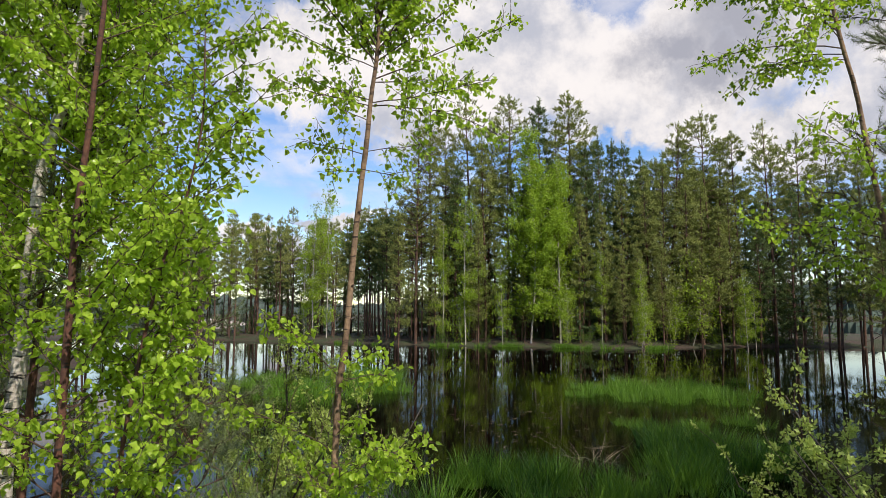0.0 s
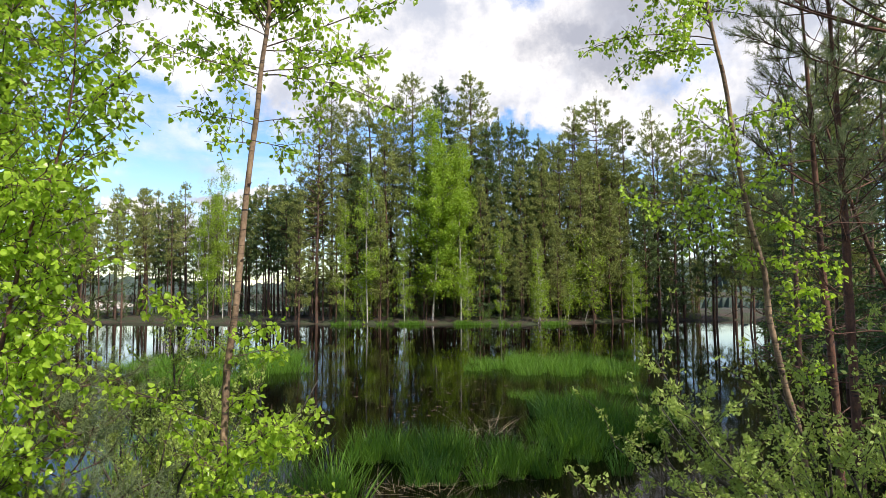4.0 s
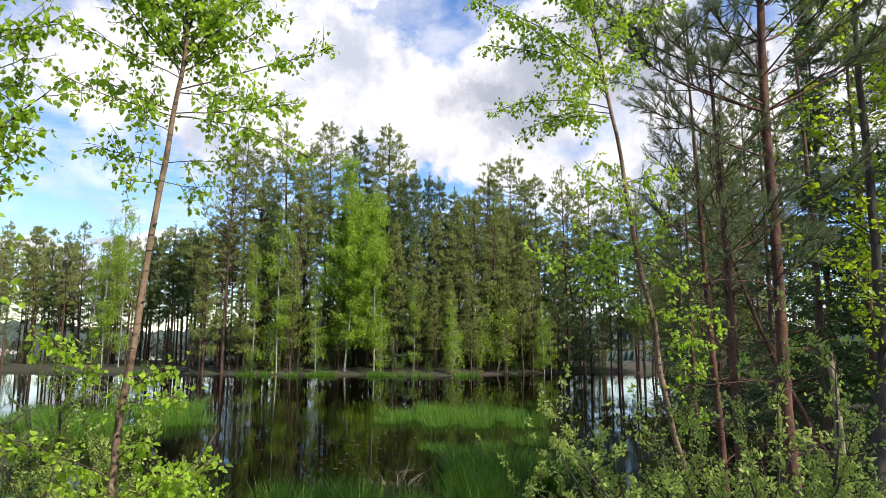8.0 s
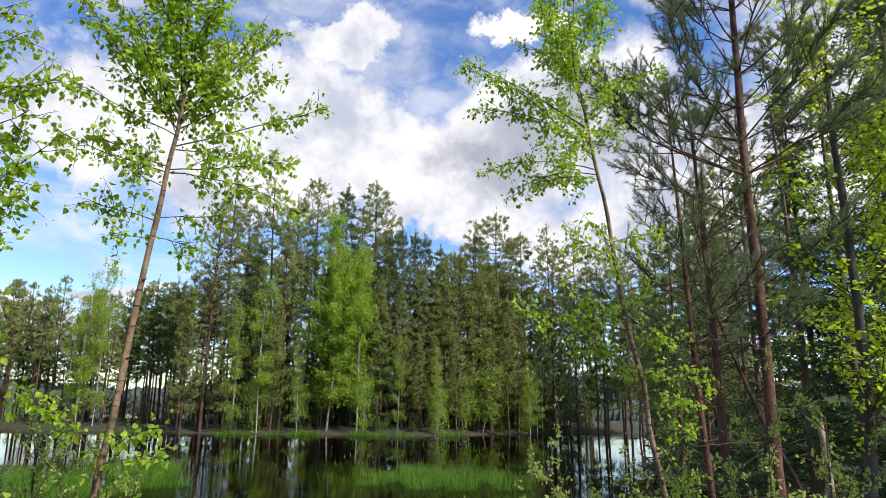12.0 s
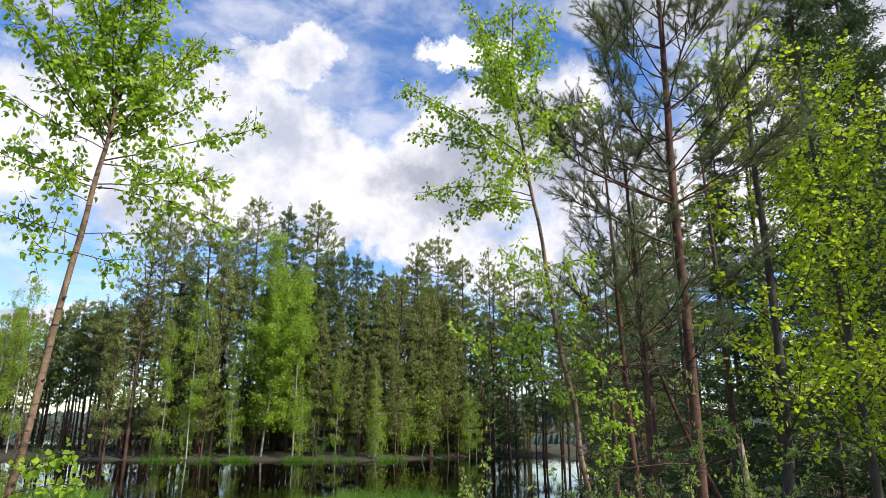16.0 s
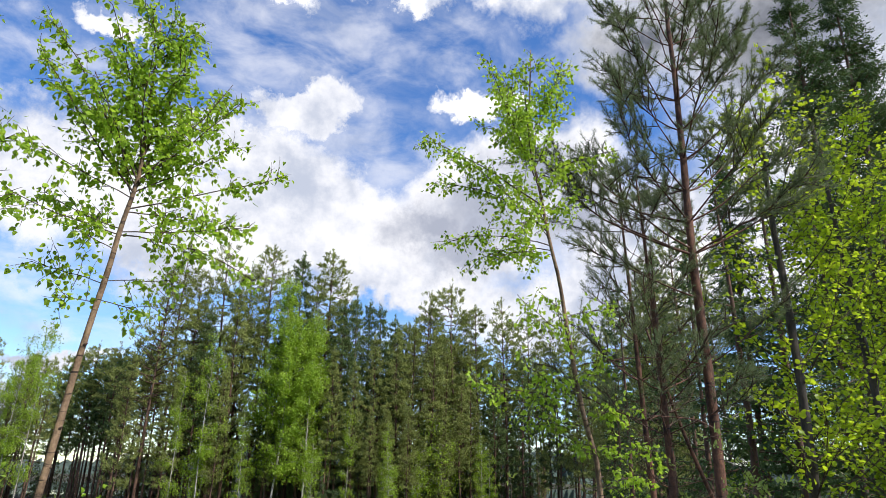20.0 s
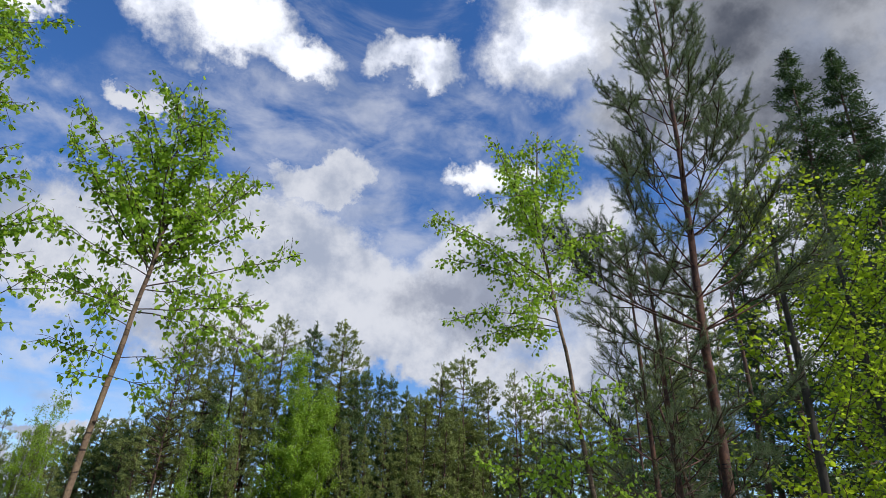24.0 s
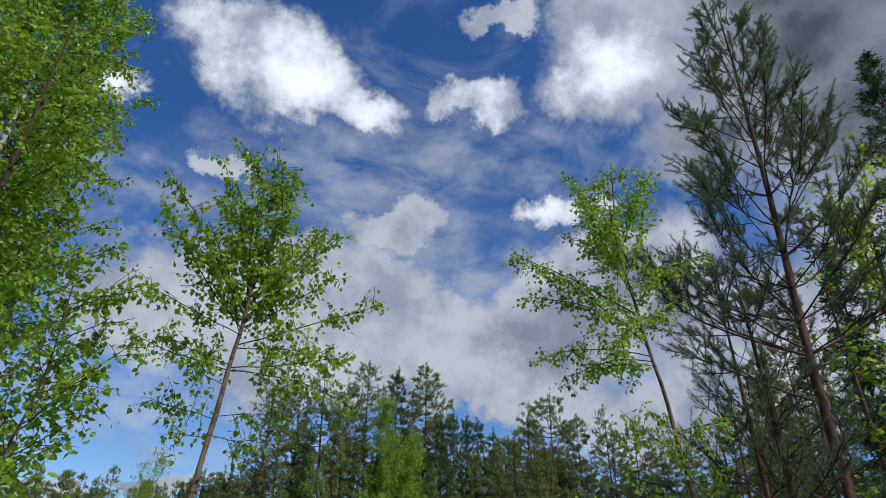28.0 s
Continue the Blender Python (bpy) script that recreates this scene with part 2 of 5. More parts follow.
# for dark green pines; deep in the wood it stands in for shade
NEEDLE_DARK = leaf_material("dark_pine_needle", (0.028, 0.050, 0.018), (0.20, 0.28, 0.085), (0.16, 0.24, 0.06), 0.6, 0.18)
NEEDLE_SPRUCE = leaf_material("spruce_needle", (0.034, 0.070, 0.026), (0.085, 0.135, 0.042), (0.11, 0.18, 0.04), 0.6, 0.2)
REED = leaf_material("sedge_blade", (0.05, 0.13, 0.014), (0.15, 0.30, 0.03), (0.20, 0.38, 0.03), 0.45, 0.35)
REED_DARK = leaf_material("dark_sedge_blade", (0.018, 0.060, 0.010), (0.075, 0.18, 0.028), (0.10, 0.25, 0.03), 0.4, 0.3)
OLD_LEAF = leaf_material("sodden_leaf", (0.05, 0.036, 0.02), (0.15, 0.11, 0.06), (0.1, 0.07, 0.03), 0.6, 0.1)
STRAW = leaf_material("dead_sedge", (0.16, 0.13, 0.07), (0.36, 0.31, 0.19), (0.2, 0.16, 0.08), 0.8, 0.15)
BARK_BIRCH = bark_material("birch_bark", (0.26, 0.23, 0.19), (0.64, 0.60, 0.52), 26, 0.11, stretch=2.0)
BARK_YOUNG = bark_material("young_birch_bark", (0.07, 0.042, 0.026), (0.31, 0.21, 0.125), 30, 0.10, (0.04, 0.025, 0.018), bump=0.8, stretch=0.8)
BARK_RED = bark_material("red_brown_bark", (0.034, 0.016, 0.011), (0.135, 0.056, 0.034), 36, 0.08, bump=0.8, stretch=0.8)
BARK_PINE = bark_material("pine_bark", (0.030, 0.018, 0.014), (0.175, 0.078, 0.045), 30, 0.05, (0.02, 0.014, 0.012), bump=1.0, stretch=0.5)
BARK_FAR = bark_material("far_pine_bark", (0.04, 0.026, 0.02), (0.16, 0.085, 0.052), 6, 0, bump=0.4)
BARK_GREY = bark_material("grey_bark", (0.03, 0.025, 0.02), (0.10, 0.082, 0.065), 35)
TWIG = bark_material("twig_bark", (0.035, 0.022, 0.016), (0.10, 0.065, 0.042), 60)
WOOD_BROKEN = bark_material("weathered_wood", (0.16, 0.11, 0.07), (0.38, 0.28, 0.19), 30, 0.08)


def water_material():
    m, nt, bsdf, out = material("dark_pond_water")
    bsdf.inputs["Base Color"].default_value = (0.0022, 0.0013, 0.0008, 1)
    bsdf.inputs["Roughness"].default_value = 0.0
    bsdf.inputs["IOR"].default_value = 1.15
    bsdf.inputs["Specular Tint"].default_value = (1.0, 0.92, 0.86, 1)
    coord = nt.nodes.new("ShaderNodeTexCoord")
    place = nt.nodes.new("ShaderNodeMapping")
    place.inputs["Scale"].default_value = (0.6, 2.0, 1)
    nt.links.new(coord.outputs["Object"], place.inputs["Vector"])
    ripple = node(nt, "ShaderNodeTexNoise", Scale=7.0, Detail=4.0, Roughness=0.5)
    nt.links.new(place.outputs[0], ripple.inputs["Vector"])
    gusts = node(nt, "ShaderNodeTexNoise", Scale=0.07, Detail=2.0)
    nt.links.new(coord.outputs["Object"], gusts.inputs["Vector"])
    amount = math_node(nt, "MULTIPLY", ripple.outputs["Fac"], smooth(nt, gusts.outputs["Fac"], 0.25, 0.75))
    bump = node(nt, "ShaderNodeBump", Strength=0.07, Distance=0.012)
    nt.links.new(amount, bump.inputs["Height"])
    nt.links.new(bump.outputs[0], bsdf.inputs["Normal"])
    return m


def ground_material():
    m, nt, bsdf, out = material("forest_floor")
    coord = nt.nodes.new("ShaderNodeTexCoord")
    big = node(nt, "ShaderNodeTexNoise", Scale=0.5, Detail=6.0)
    fine = node(nt, "ShaderNodeTexNoise", Scale=14.0, Detail=8.0, Roughness=0.7)
    for n in (big, fine):
        nt.links.new(coord.outputs["Object"], n.inputs["Vector"])
    soil = mix_color(nt, smooth(nt, fine.outputs["Fac"], 0.3, 0.7), (0.025, 0.017, 0.012), (0.08, 0.052, 0.032))
    moss = mix_color(nt, smooth(nt, fine.outputs["Fac"], 0.3, 0.7), (0.018, 0.026, 0.010), (0.05, 0.066, 0.02))
    nt.links.new(mix_color(nt, smooth(nt, big.outputs["Fac"], 0.40, 0.60), soil, moss), bsdf.inputs["Base Color"])
    bsdf.inputs["Roughness"].default_value = 0.95
    bump = node(nt, "ShaderNodeBump", Strength=0.8, Distance=0.08)
    nt.links.new(fine.outputs["Fac"], bump.inputs["Height"])
    nt.links.new(bump.outputs[0], bsdf.inputs["Normal"])
    return m


WATER, GROUND = water_material(), ground_material()


def far_wood_material():
    m, nt, bsdf, out = material("distant_wood")
    coord = nt.nodes.new("ShaderNodeTexCoord")
    n = node(nt, "ShaderNodeTexNoise", Scale=0.15, Detail=8.0, Roughness=0.7)
    nt.links.new(coord.outputs["Object"], n.inputs["Vector"])
    # the blue of distance haze is mixed into the wood's base colour
    nt.links.new(mix_color(nt, smooth(nt, n.outputs["Fac"], 0.3, 0.7), (0.035, 0.055, 0.045), (0.07, 0.10, 0.075)), bsdf.inputs["Base Color"])
    bsdf.inputs["Roughness"].default_value = 1.0
    return m


FAR_WOOD = far_wood_material()


# ---- mesh helpers ----
class Soup:
    """Triangles gathered for one mesh."""

    def __init__(self):
        self.v, self.f, self.n = [], [], 0

    def add(self, v, f):
        self.v.append(np.asarray(v, float).reshape(-1, 3))
        self.f.append(np.asarray(f, int).reshape(-1, 3) + self.n)
        self.n += len(self.v[-1])

    def mesh(self, name, mat, smooth_faces=False):
        me = bpy.data.meshes.new(name)
        v, f = np.concatenate(self.v), np.concatenate(self.f)
        me.vertices.add(len(v))
        me.vertices.foreach_set("co", v.astype(np.float32).ravel())
        me.loops.add(len(f) * 3)
        me.loops.foreach_set("vertex_index", f.astype(np.int32).ravel())
        me.polygons.add(len(f))
        me.polygons.foreach_set("loop_start", np.arange(0, len(f) * 3, 3, dtype=np.int32))
        me.polygons.foreach_set("use_smooth", np.full(len(f), smooth_faces))
        me.update(calc_edges=True)
        me.materials.append(mat)
        return me


def part(name, soup, mat, parent, label="", kind="", smooth_faces=False):
    ob = new(name, soup if isinstance(soup, bpy.types.Mesh) else soup.mesh(name, mat, smooth_faces))
    ob.parent = parent
    return tagged(ob, label=label, kind=kind)


def thing(name, label, category, group="", kind="", at=(0, 0, 0)):
    ob = new(name)
    ob.empty_display_size = 0.2
    ob.location = at
    return tagged(ob, label=label, category=category, group=group, kind=kind)


def unit(a):
    a = np.asarray(a, float)
    return a / np.maximum(np.linalg.norm(a, axis=-1, keepdims=True), 1e-9)


def spline(points, count):
    """Points evenly spread along a smooth line through the given ones."""
    p = np.asarray(points, float)
    if len(p) < 3:
        t = np.linspace(0, 1, count)[:, None]
        return p[0] * (1 - t) + p[-1] * t
    k = np.concatenate([[2 * p[0] - p[1]], p, [2 * p[-1] - p[-2]]])
    s = np.concatenate([[0], np.cumsum(np.linalg.norm(np.diff(p, axis=0), axis=1))])
    u = np.interp(np.linspace(0, s[-1], count), s, np.arange(len(p)))
    i = np.minimum(u.astype(int), len(p) - 2)
    t = (u - i)[:, None]
    a, b, c, d = k[i], k[i + 1], k[i + 2], k[i + 3]
    return 0.5 * (2 * b + (c - a) * t + (2 * a - 5 * b + 4 * c - d) * t ** 2 + (3 * b - a - 3 * c + d) * t ** 3)


def tube(soup, path, radii, sides=6, rng=None, lumps=0.0):
    path, radii = np.asarray(path, float), np.asarray(radii, float)
    n = len(path)
    way = unit(np.gradient(path, axis=0))
    ref = np.where(np.abs(way[:, 2:3]) > 0.9, (1.0, 0.0, 0.0), (0.0, 0.0, 1.0))
    ref[:] = ref[0]
    side = unit(np.cross(way, ref))
    up = np.cross(side, way)
    a = np.linspace(0, 2 * math.pi, sides, endpoint=False)
    r = radii[:, None] * np.ones((1, sides))
    if lumps:
        r = r * (1 + lumps * rng.normal(size=r.shape))
    v = path[:, None, :] + r[:, :, None] * (np.cos(a)[None, :, None] * side[:, None, :] + np.sin(a)[None, :, None] * up[:, None, :])
    v = np.concatenate([v.reshape(-1, 3), path[-1:]])
    i, j = np.meshgrid(np.arange(n - 1), np.arange(sides), indexing="ij")
    p, q = (i * sides + j).ravel(), (i * sides + (j + 1) % sides).ravel()
    f = np.concatenate([np.stack([p, q, q + sides], 1), np.stack([p, q + sides, p + sides], 1)])
    k = (n - 1) * sides + np.arange(sides)
    f = np.concatenate([f, np.stack([k, (n - 1) * sides + (np.arange(sides) + 1) % sides, np.full(sides, n * sides)], 1)])
    soup.add(v, f)


BIRCH_SHAPE = np.array([(0, 0, 0), (0.18, 0.38, 0.05), (0.48, 0.35, 0.08), (1.0, 0, -0.10), (0.48, -0.35, 0.08), (0.18, -0.38, 0.05), (0.42, 0, -0.02)])
BIRCH_FACES = np.array([(0, 6, 1), (1, 6, 2), (2, 6, 3), (3, 6, 4), (4, 6, 5), (5, 6, 0)])
ROUND_SHAPE = np.array([(0, 0, 0), (0.3, 0.36, 0.06), (0.72, 0.40, 0.06), (1.0, 0, -0.05), (0.72, -0.40, 0.06), (0.3, -0.36, 0.06), (0.5, 0, 0)])
LONG_SHAPE = np.array([(0, 0, 0), (0.35, 0.19, 0.03), (1.0, 0, -0.05), (0.35, -0.19, 0.03)])
LONG_FACES = np.array([(0, 2, 1), (0, 3, 2)])
SPIKE = np.array([(0, 0.5, 0), (0, -0.5, 0), (1, 0, 0)])
SPIKE_FACES = np.array([(0, 1, 2)])


def blades(soup, base, way, size, shape, faces, rng, width=1.0, flat=0.0):
    """One small shape for every base point, pointing along way."""
    base, way = np.asarray(base, float), unit(way)
    n = len(base)
    if not n:
        return
    size = np.broadcast_to(np.asarray(size, float), (n,))
    other = rng.normal(size=(n, 3))
    if flat:
        other = other * (1 - flat) + np.cross(way, (0.0, 0.0, 1.0)) * flat * 2
    side = unit(other - way * (other * way).sum(1, keepdims=True))
    face = np.cross(way, side)
    k = len(shape)
    v = base[:, None, :] + size[:, None, None] * (shape[None, :, 0:1] * way[:, None, :] + shape[None, :, 1:2] * width * side[:, None, :] + shape[None, :, 2:3] * face[:, None, :])
    f = (np.arange(n) * k)[:, None, None] + faces[None]
    soup.add(v.reshape(-1, 3), f.reshape(-1, 3))


def limb(rng, start, way, length, steps, wander=0.12, lift=0.0):
    """A wandering line from start; lift bends it upwards (or down) on the way."""
    p, d = np.array(start, float), unit(way)
    out = [p.copy()]
    for _ in range(steps):
        d = unit(d + rng.normal(size=3) * wander + np.array((0, 0, lift / steps)))
        p = p + d * length / steps
        out.append(p.copy())
    return np.array(out)


def along(path, t):
    s = np.linspace(0, 1, len(path))
    return np.stack([np.interp(t, s, path[:, i]) for i in range(3)], -1)


# ---- ground and water ----
def shore_near(x):
    """How far the near bank reaches, at a given x."""
    return np.interp(x, (-60, -25, -9, -4, 0, 4, 7, 9, 12, 18, 26, 34, 60), (60, 40, 9, 4.2, 3.6, 4.6, 5.6, 8, 14, 24, 42, 58, 62))


def shore_far(x):
    return np.interp(x, (-60, -36, -25, -16, -3, 6, 13, 24, 31, 60), (70, 70, 66, 63, 58, 56.5, 54.5, 60, 60, 60))


def ground_height(x, y):
    near, far = shore_near(x), shore_far(x)
    bank = np.clip((near - y) / 3.4, -0.4, 1.0) * 1.05
    back = np.clip((y - far) / 4.0, -0.9, 1.0) * 0.55
    back = np.where(y > far + 26, np.clip(0.55 - (y - far - 26) / 8.0, -0.6, 1), back)
    shore_back = np.where(y > 700, np.clip((y - 700) / 60, 0, 1) * 5, 0)
    wide = np.where((np.abs(x) > 62) & (y < 90), 0.8, -0.5)
    return np.maximum(np.maximum(bank, back - 0.02), np.maximum(shore_back - 0.5, wide))


def build_ground():
    xs = np.unique(np.concatenate([np.linspace(-14, 16, 76), np.linspace(-70, 70, 71), [-1500, -900, -500, -250, -120, 120, 250, 500, 900, 1500]]))
    ys = np.unique(np.concatenate([np.linspace(-8, 14, 56), np.linspace(14, 100, 61), [-1500, -600, -200, -60, -20, 130, 200, 400, 690, 720, 760, 1000, 1600]]))
    gx, gy = np.meshgrid(xs, ys, indexing="ij")
    rng = np.random.default_rng(3)
    z = ground_height(gx, gy) + rng.normal(size=gx.shape) * 0.035
    s = Soup()
    ny = len(ys)
    i, j = np.meshgrid(np.arange(len(xs) - 1), np.arange(ny - 1), indexing="ij")
    a = (i * ny + j).ravel()
    s.add(np.stack([gx, gy, z], -1), np.concatenate([np.stack([a, a + ny, a + ny + 1], 1), np.stack([a, a + ny + 1, a + 1], 1)]))
    ob = new("ground", s.mesh("ground", GROUND, True))
    tagged(ob, "mossy brown forest floor sloping to a dark pond", "ground", kind="structure")
    w = Soup()
    w.add([(-1500, -3, 0), (1500, -3, 0), (1500, 745, 0), (-1500, 745, 0)], [(0, 1, 2), (0, 2, 3)])
    ob = new("water", w.mesh("water", WATER))
    tagged(ob, "still dark brown pond water mirroring the pines", "water", kind="structure")


build_ground()


def build_backdrop():
    """The far lake shore: low wooded hills."""
    rng = np.random.default_rng(8)
    s = Soup()
    x = np.linspace(-1300, 1300, 900)
    top = 30 + 10 * np.sin(x / 170.0) + 6 * np.sin(x / 61.0 + 1) + rng.normal(size=len(x)) * 2.2
    low = np.stack([x, np.full_like(x, 742), np.full_like(x, -0.5)], 1)
    mid = np.stack([x, 760 + rng.normal(size=len(x)) * 4, top * 0.55], 1)
    high = np.stack([x, 800 + rng.normal(size=len(x)) * 6, top], 1)
    n = len(x)
    a = np.arange(n - 1)
    f = [np.stack([a + o, a + 1 + o, a + 1 + n + o], 1) for o in (0, n)] + [np.stack([a + o, a + 1 + n + o, a + n + o], 1) for o in (0, n)]
    s.add(np.concatenate([low, mid, high]), np.concatenate(f))
    tagged(new("backdrop", s.mesh("backdrop", FAR_WOOD)), "wooded hills on the far lake shore, tinted bluish for haze", "distant wood", kind="structure")


build_backdrop()


def sand_spit():
    """A pale sandy point far out in the lake."""
    m, nt, bsdf, out = material("pale_sand")
    n = node(nt, "ShaderNodeTexNoise", Scale=0.6, Detail=7.0, Roughness=0.65)
    nt.links.new(nt.nodes.new("ShaderNodeTexCoord").outputs["Object"], n.inputs["Vector"])
    nt.links.new(mix_color(nt, smooth(nt, n.outputs["Fac"], 0.35, 0.65), (0.40, 0.34, 0.25), (0.66, 0.60, 0.50)), bsdf.inputs["Base Color"])
    bsdf.inputs["Roughness"].default_value = 0.95
    rng = np.random.default_rng(9)
    u, v = np.meshgrid(np.linspace(-1, 1, 41), np.linspace(-1, 1, 17), indexing="ij")
    height = 1.7 * np.clip(1 - u ** 2, 0, 1) ** 0.7 * np.clip(1 - v ** 2, 0, 1) ** 0.6 + rng.normal(size=u.shape) * 0.06 - 0.1
    i, j = np.meshgrid(np.arange(40), np.arange(16), indexing="ij")
    a = (i * 17 + j).ravel()
    s = Soup()
    s.add(np.stack([-88 + u * 17, 196 + v * 9 - u * 10, height], -1), np.concatenate([np.stack([a, a + 17, a + 18], 1), np.stack([a, a + 18, a + 1], 1)]))
    tagged(new("sand_spit", s.mesh("sand_spit", m, True)), "pale sandy point low on the far lake water", "sand bank", kind="structure")


sand_spit()


# ---- far trees ----
def far_pine(seed, height, crown=0.5, spread=2.0, tufts=900, cone=False, grain=1.0, dead=1.0, leaf=None):
    """Meshes of a pine: trunk with bare limbs, and whorls of boughs that carry flat sprays of needle tufts. cone: a young pointed tree."""
    rng = np.random.default_rng(seed)
    wood, limbs, green = Soup(), Soup(), Soup()
    top = np.array((rng.normal() * 0.25, rng.normal() * 0.25, height))
    trunk = spline([(0, 0, -0.4), (rng.normal() * 0.12, rng.normal() * 0.12, height * 0.35), (top[0] * 0.7, top[1] * 0.7, height * 0.7), top], 12)
    tube(wood, trunk, 0.0078 * height * np.linspace(1, 0.08, 12) ** 0.85, 6, rng, 0.05)
    for h in rng.uniform(0.12, crown + 0.1, int(height * crown * 2.2 * dead)):
        a = rng.random() * 6.2832
        tube(limbs, limb(rng, along(trunk, h), (math.cos(a), math.sin(a), -0.1), rng.uniform(0.4, 1.5), 3, 0.2), np.linspace(0.022, 0.006, 4), 3)
    spots, outs = [], []
    whorls = max(6, int(height * (1 - crown) / (0.62 if cone else 0.55)))
    for k in range(whorls):
        h = crown + (0.975 - crown) * (k + rng.random() * (0.35 if cone else 0.7)) / whorls
        rel = (h - crown) / (1 - crown)
        if cone:
            width = spread * (0.10 + 0.95 * (1 - rel) ** 0.8) * min(1.0, 0.6 + 2.5 * rel)
        else:
            width = spread * (0.5 + 0.5 * min(1, rel * 2.2)) * (1 - 0.78 * rel ** 2.0)
        turn, each = rng.random() * 6.2832, 5 if cone else int(rng.integers(3, 6))
        for j in range(each):
            if not cone and rng.random() < 0.12:
                continue
            a = turn + j * 6.2832 / each + rng.normal() * 0.25
            reach = width * rng.uniform(0.6, 1.2)
            rise = (0.12 + 0.75 * rel) if cone else (-0.12 + 0.8 * rel)
            line = limb(rng, along(trunk, h), (math.cos(a), math.sin(a), rise), reach, 4, 0.12, 0.45 if cone else 0.25)
            tube(limbs, line, np.linspace(0.010 + 0.014 * reach, 0.006, 5), 3)
            side = np.array((-math.sin(a), math.cos(a), 0))
            n = max(3, int(reach * 5))
            for u in rng.uniform(0.3 if cone else 0.4, 1.0, n):
                w = (1.05 - u) * reach * 0.75 + 0.1
                q = along(line, u) + side * rng.uniform(-1, 1) * w + unit(line[-1] - line[0]) * rng.random() * w * 0.5
                spots.append(q), outs.append(unit(line[-1] - line[0]))
            spots.append(line[-1]), outs.append(unit(line[-1] - line[-2]))
    spots, outs = np.array(spots), np.array(outs)
    pick = rng.integers(len(spots), size=tufts)
    base = spots[pick] + rng.normal(size=(tufts, 3)) * (0.12, 0.12, 0.05)
    lead = unit(outs[pick] * 0.9 + rng.normal(size=(tufts, 3)) * 0.4 + (0, 0, 0.55))
    crest = top + rng.normal(size=(14, 3)) * (0.08, 0.08, 0.3) - (0, 0, 0.35)
    base, lead = np.concatenate([base, crest]), np.concatenate([lead, np.tile((0.0, 0.0, 1.0), (14, 1))])
    # a tuft: needle sprays about a short shoot
    per = 10
    shoot = np.repeat(base, per, axis=0) + np.repeat(lead, per, axis=0) * (rng.random((len(base) * per, 1)) * 0.26 * grain)
    way = np.repeat(lead, per, axis=0) * 0.75 + rng.normal(size=shoot.shape) * 0.62
    blades(green, shoot, way, rng.uniform(0.13, 0.26, len(shoot)) * grain, SPIKE, SPIKE_FACES, rng, 0.26)
    return wood.mesh("pine_trunk", BARK_FAR, True), limbs.mesh("pine_limbwork", BARK_FAR, True), green.mesh("pine_crown", leaf or NEEDLE_FAR)


def far_spruce(seed, height, spread=1.9, bare=0.06, dense=1.0, grain=1.0):
    rng = np.random.default_rng(seed)
    wood, limbs, green = Soup(), Soup(), Soup()
    trunk = spline([(0, 0, -0.4), (0.05, 0, height * 0.5), (rng.normal() * 0.1, 0, height)], 10)
    tube(wood, trunk, 0.011 * height * np.linspace(1, 0.06, 10), 6)
    pts, ways = [], []
    for k in range(int(height * 7 * dense)):
        h = bare + (1 - bare) * rng.random() ** 1.15
        reach = spread * (1 - h) ** 0.8 * rng.uniform(0.65, 1.15) + 0.15
        a = rng.random() * 2 * math.pi
        out = np.array((math.cos(a), math.sin(a), 0))
        line = limb(rng, along(trunk, h), out + (0, 0, 0.25 - 0.4 * (1 - h)), reach, 4, 0.07, 0.15)
        if reach > 0.8:
            tube(limbs, line, np.linspace(0.022, 0.006, 5), 3)
        n = int((10 + reach * 30) / grain ** 2.4)
        t = rng.uniform(0.12, 1, n)
        pts.append(along(line, t) + rng.normal(size=(n, 3)) * 0.07)
        ways.append(out * 0.7 + rng.normal(size=(n, 3)) * 0.6 - (0, 0, 0.35))
    pts, ways = np.concatenate(pts), np.concatenate(ways)
    blades(green, pts, ways, rng.uniform(0.13, 0.28, len(pts)) * grain, SPIKE, SPIKE_FACES, rng, 0.32)
    return wood.mesh("spruce_trunk", BARK_FAR, True), limbs.mesh("spruce_limbwork", BARK_FAR, True), green.mesh("spruce_crown", NEEDLE_SPRUCE)


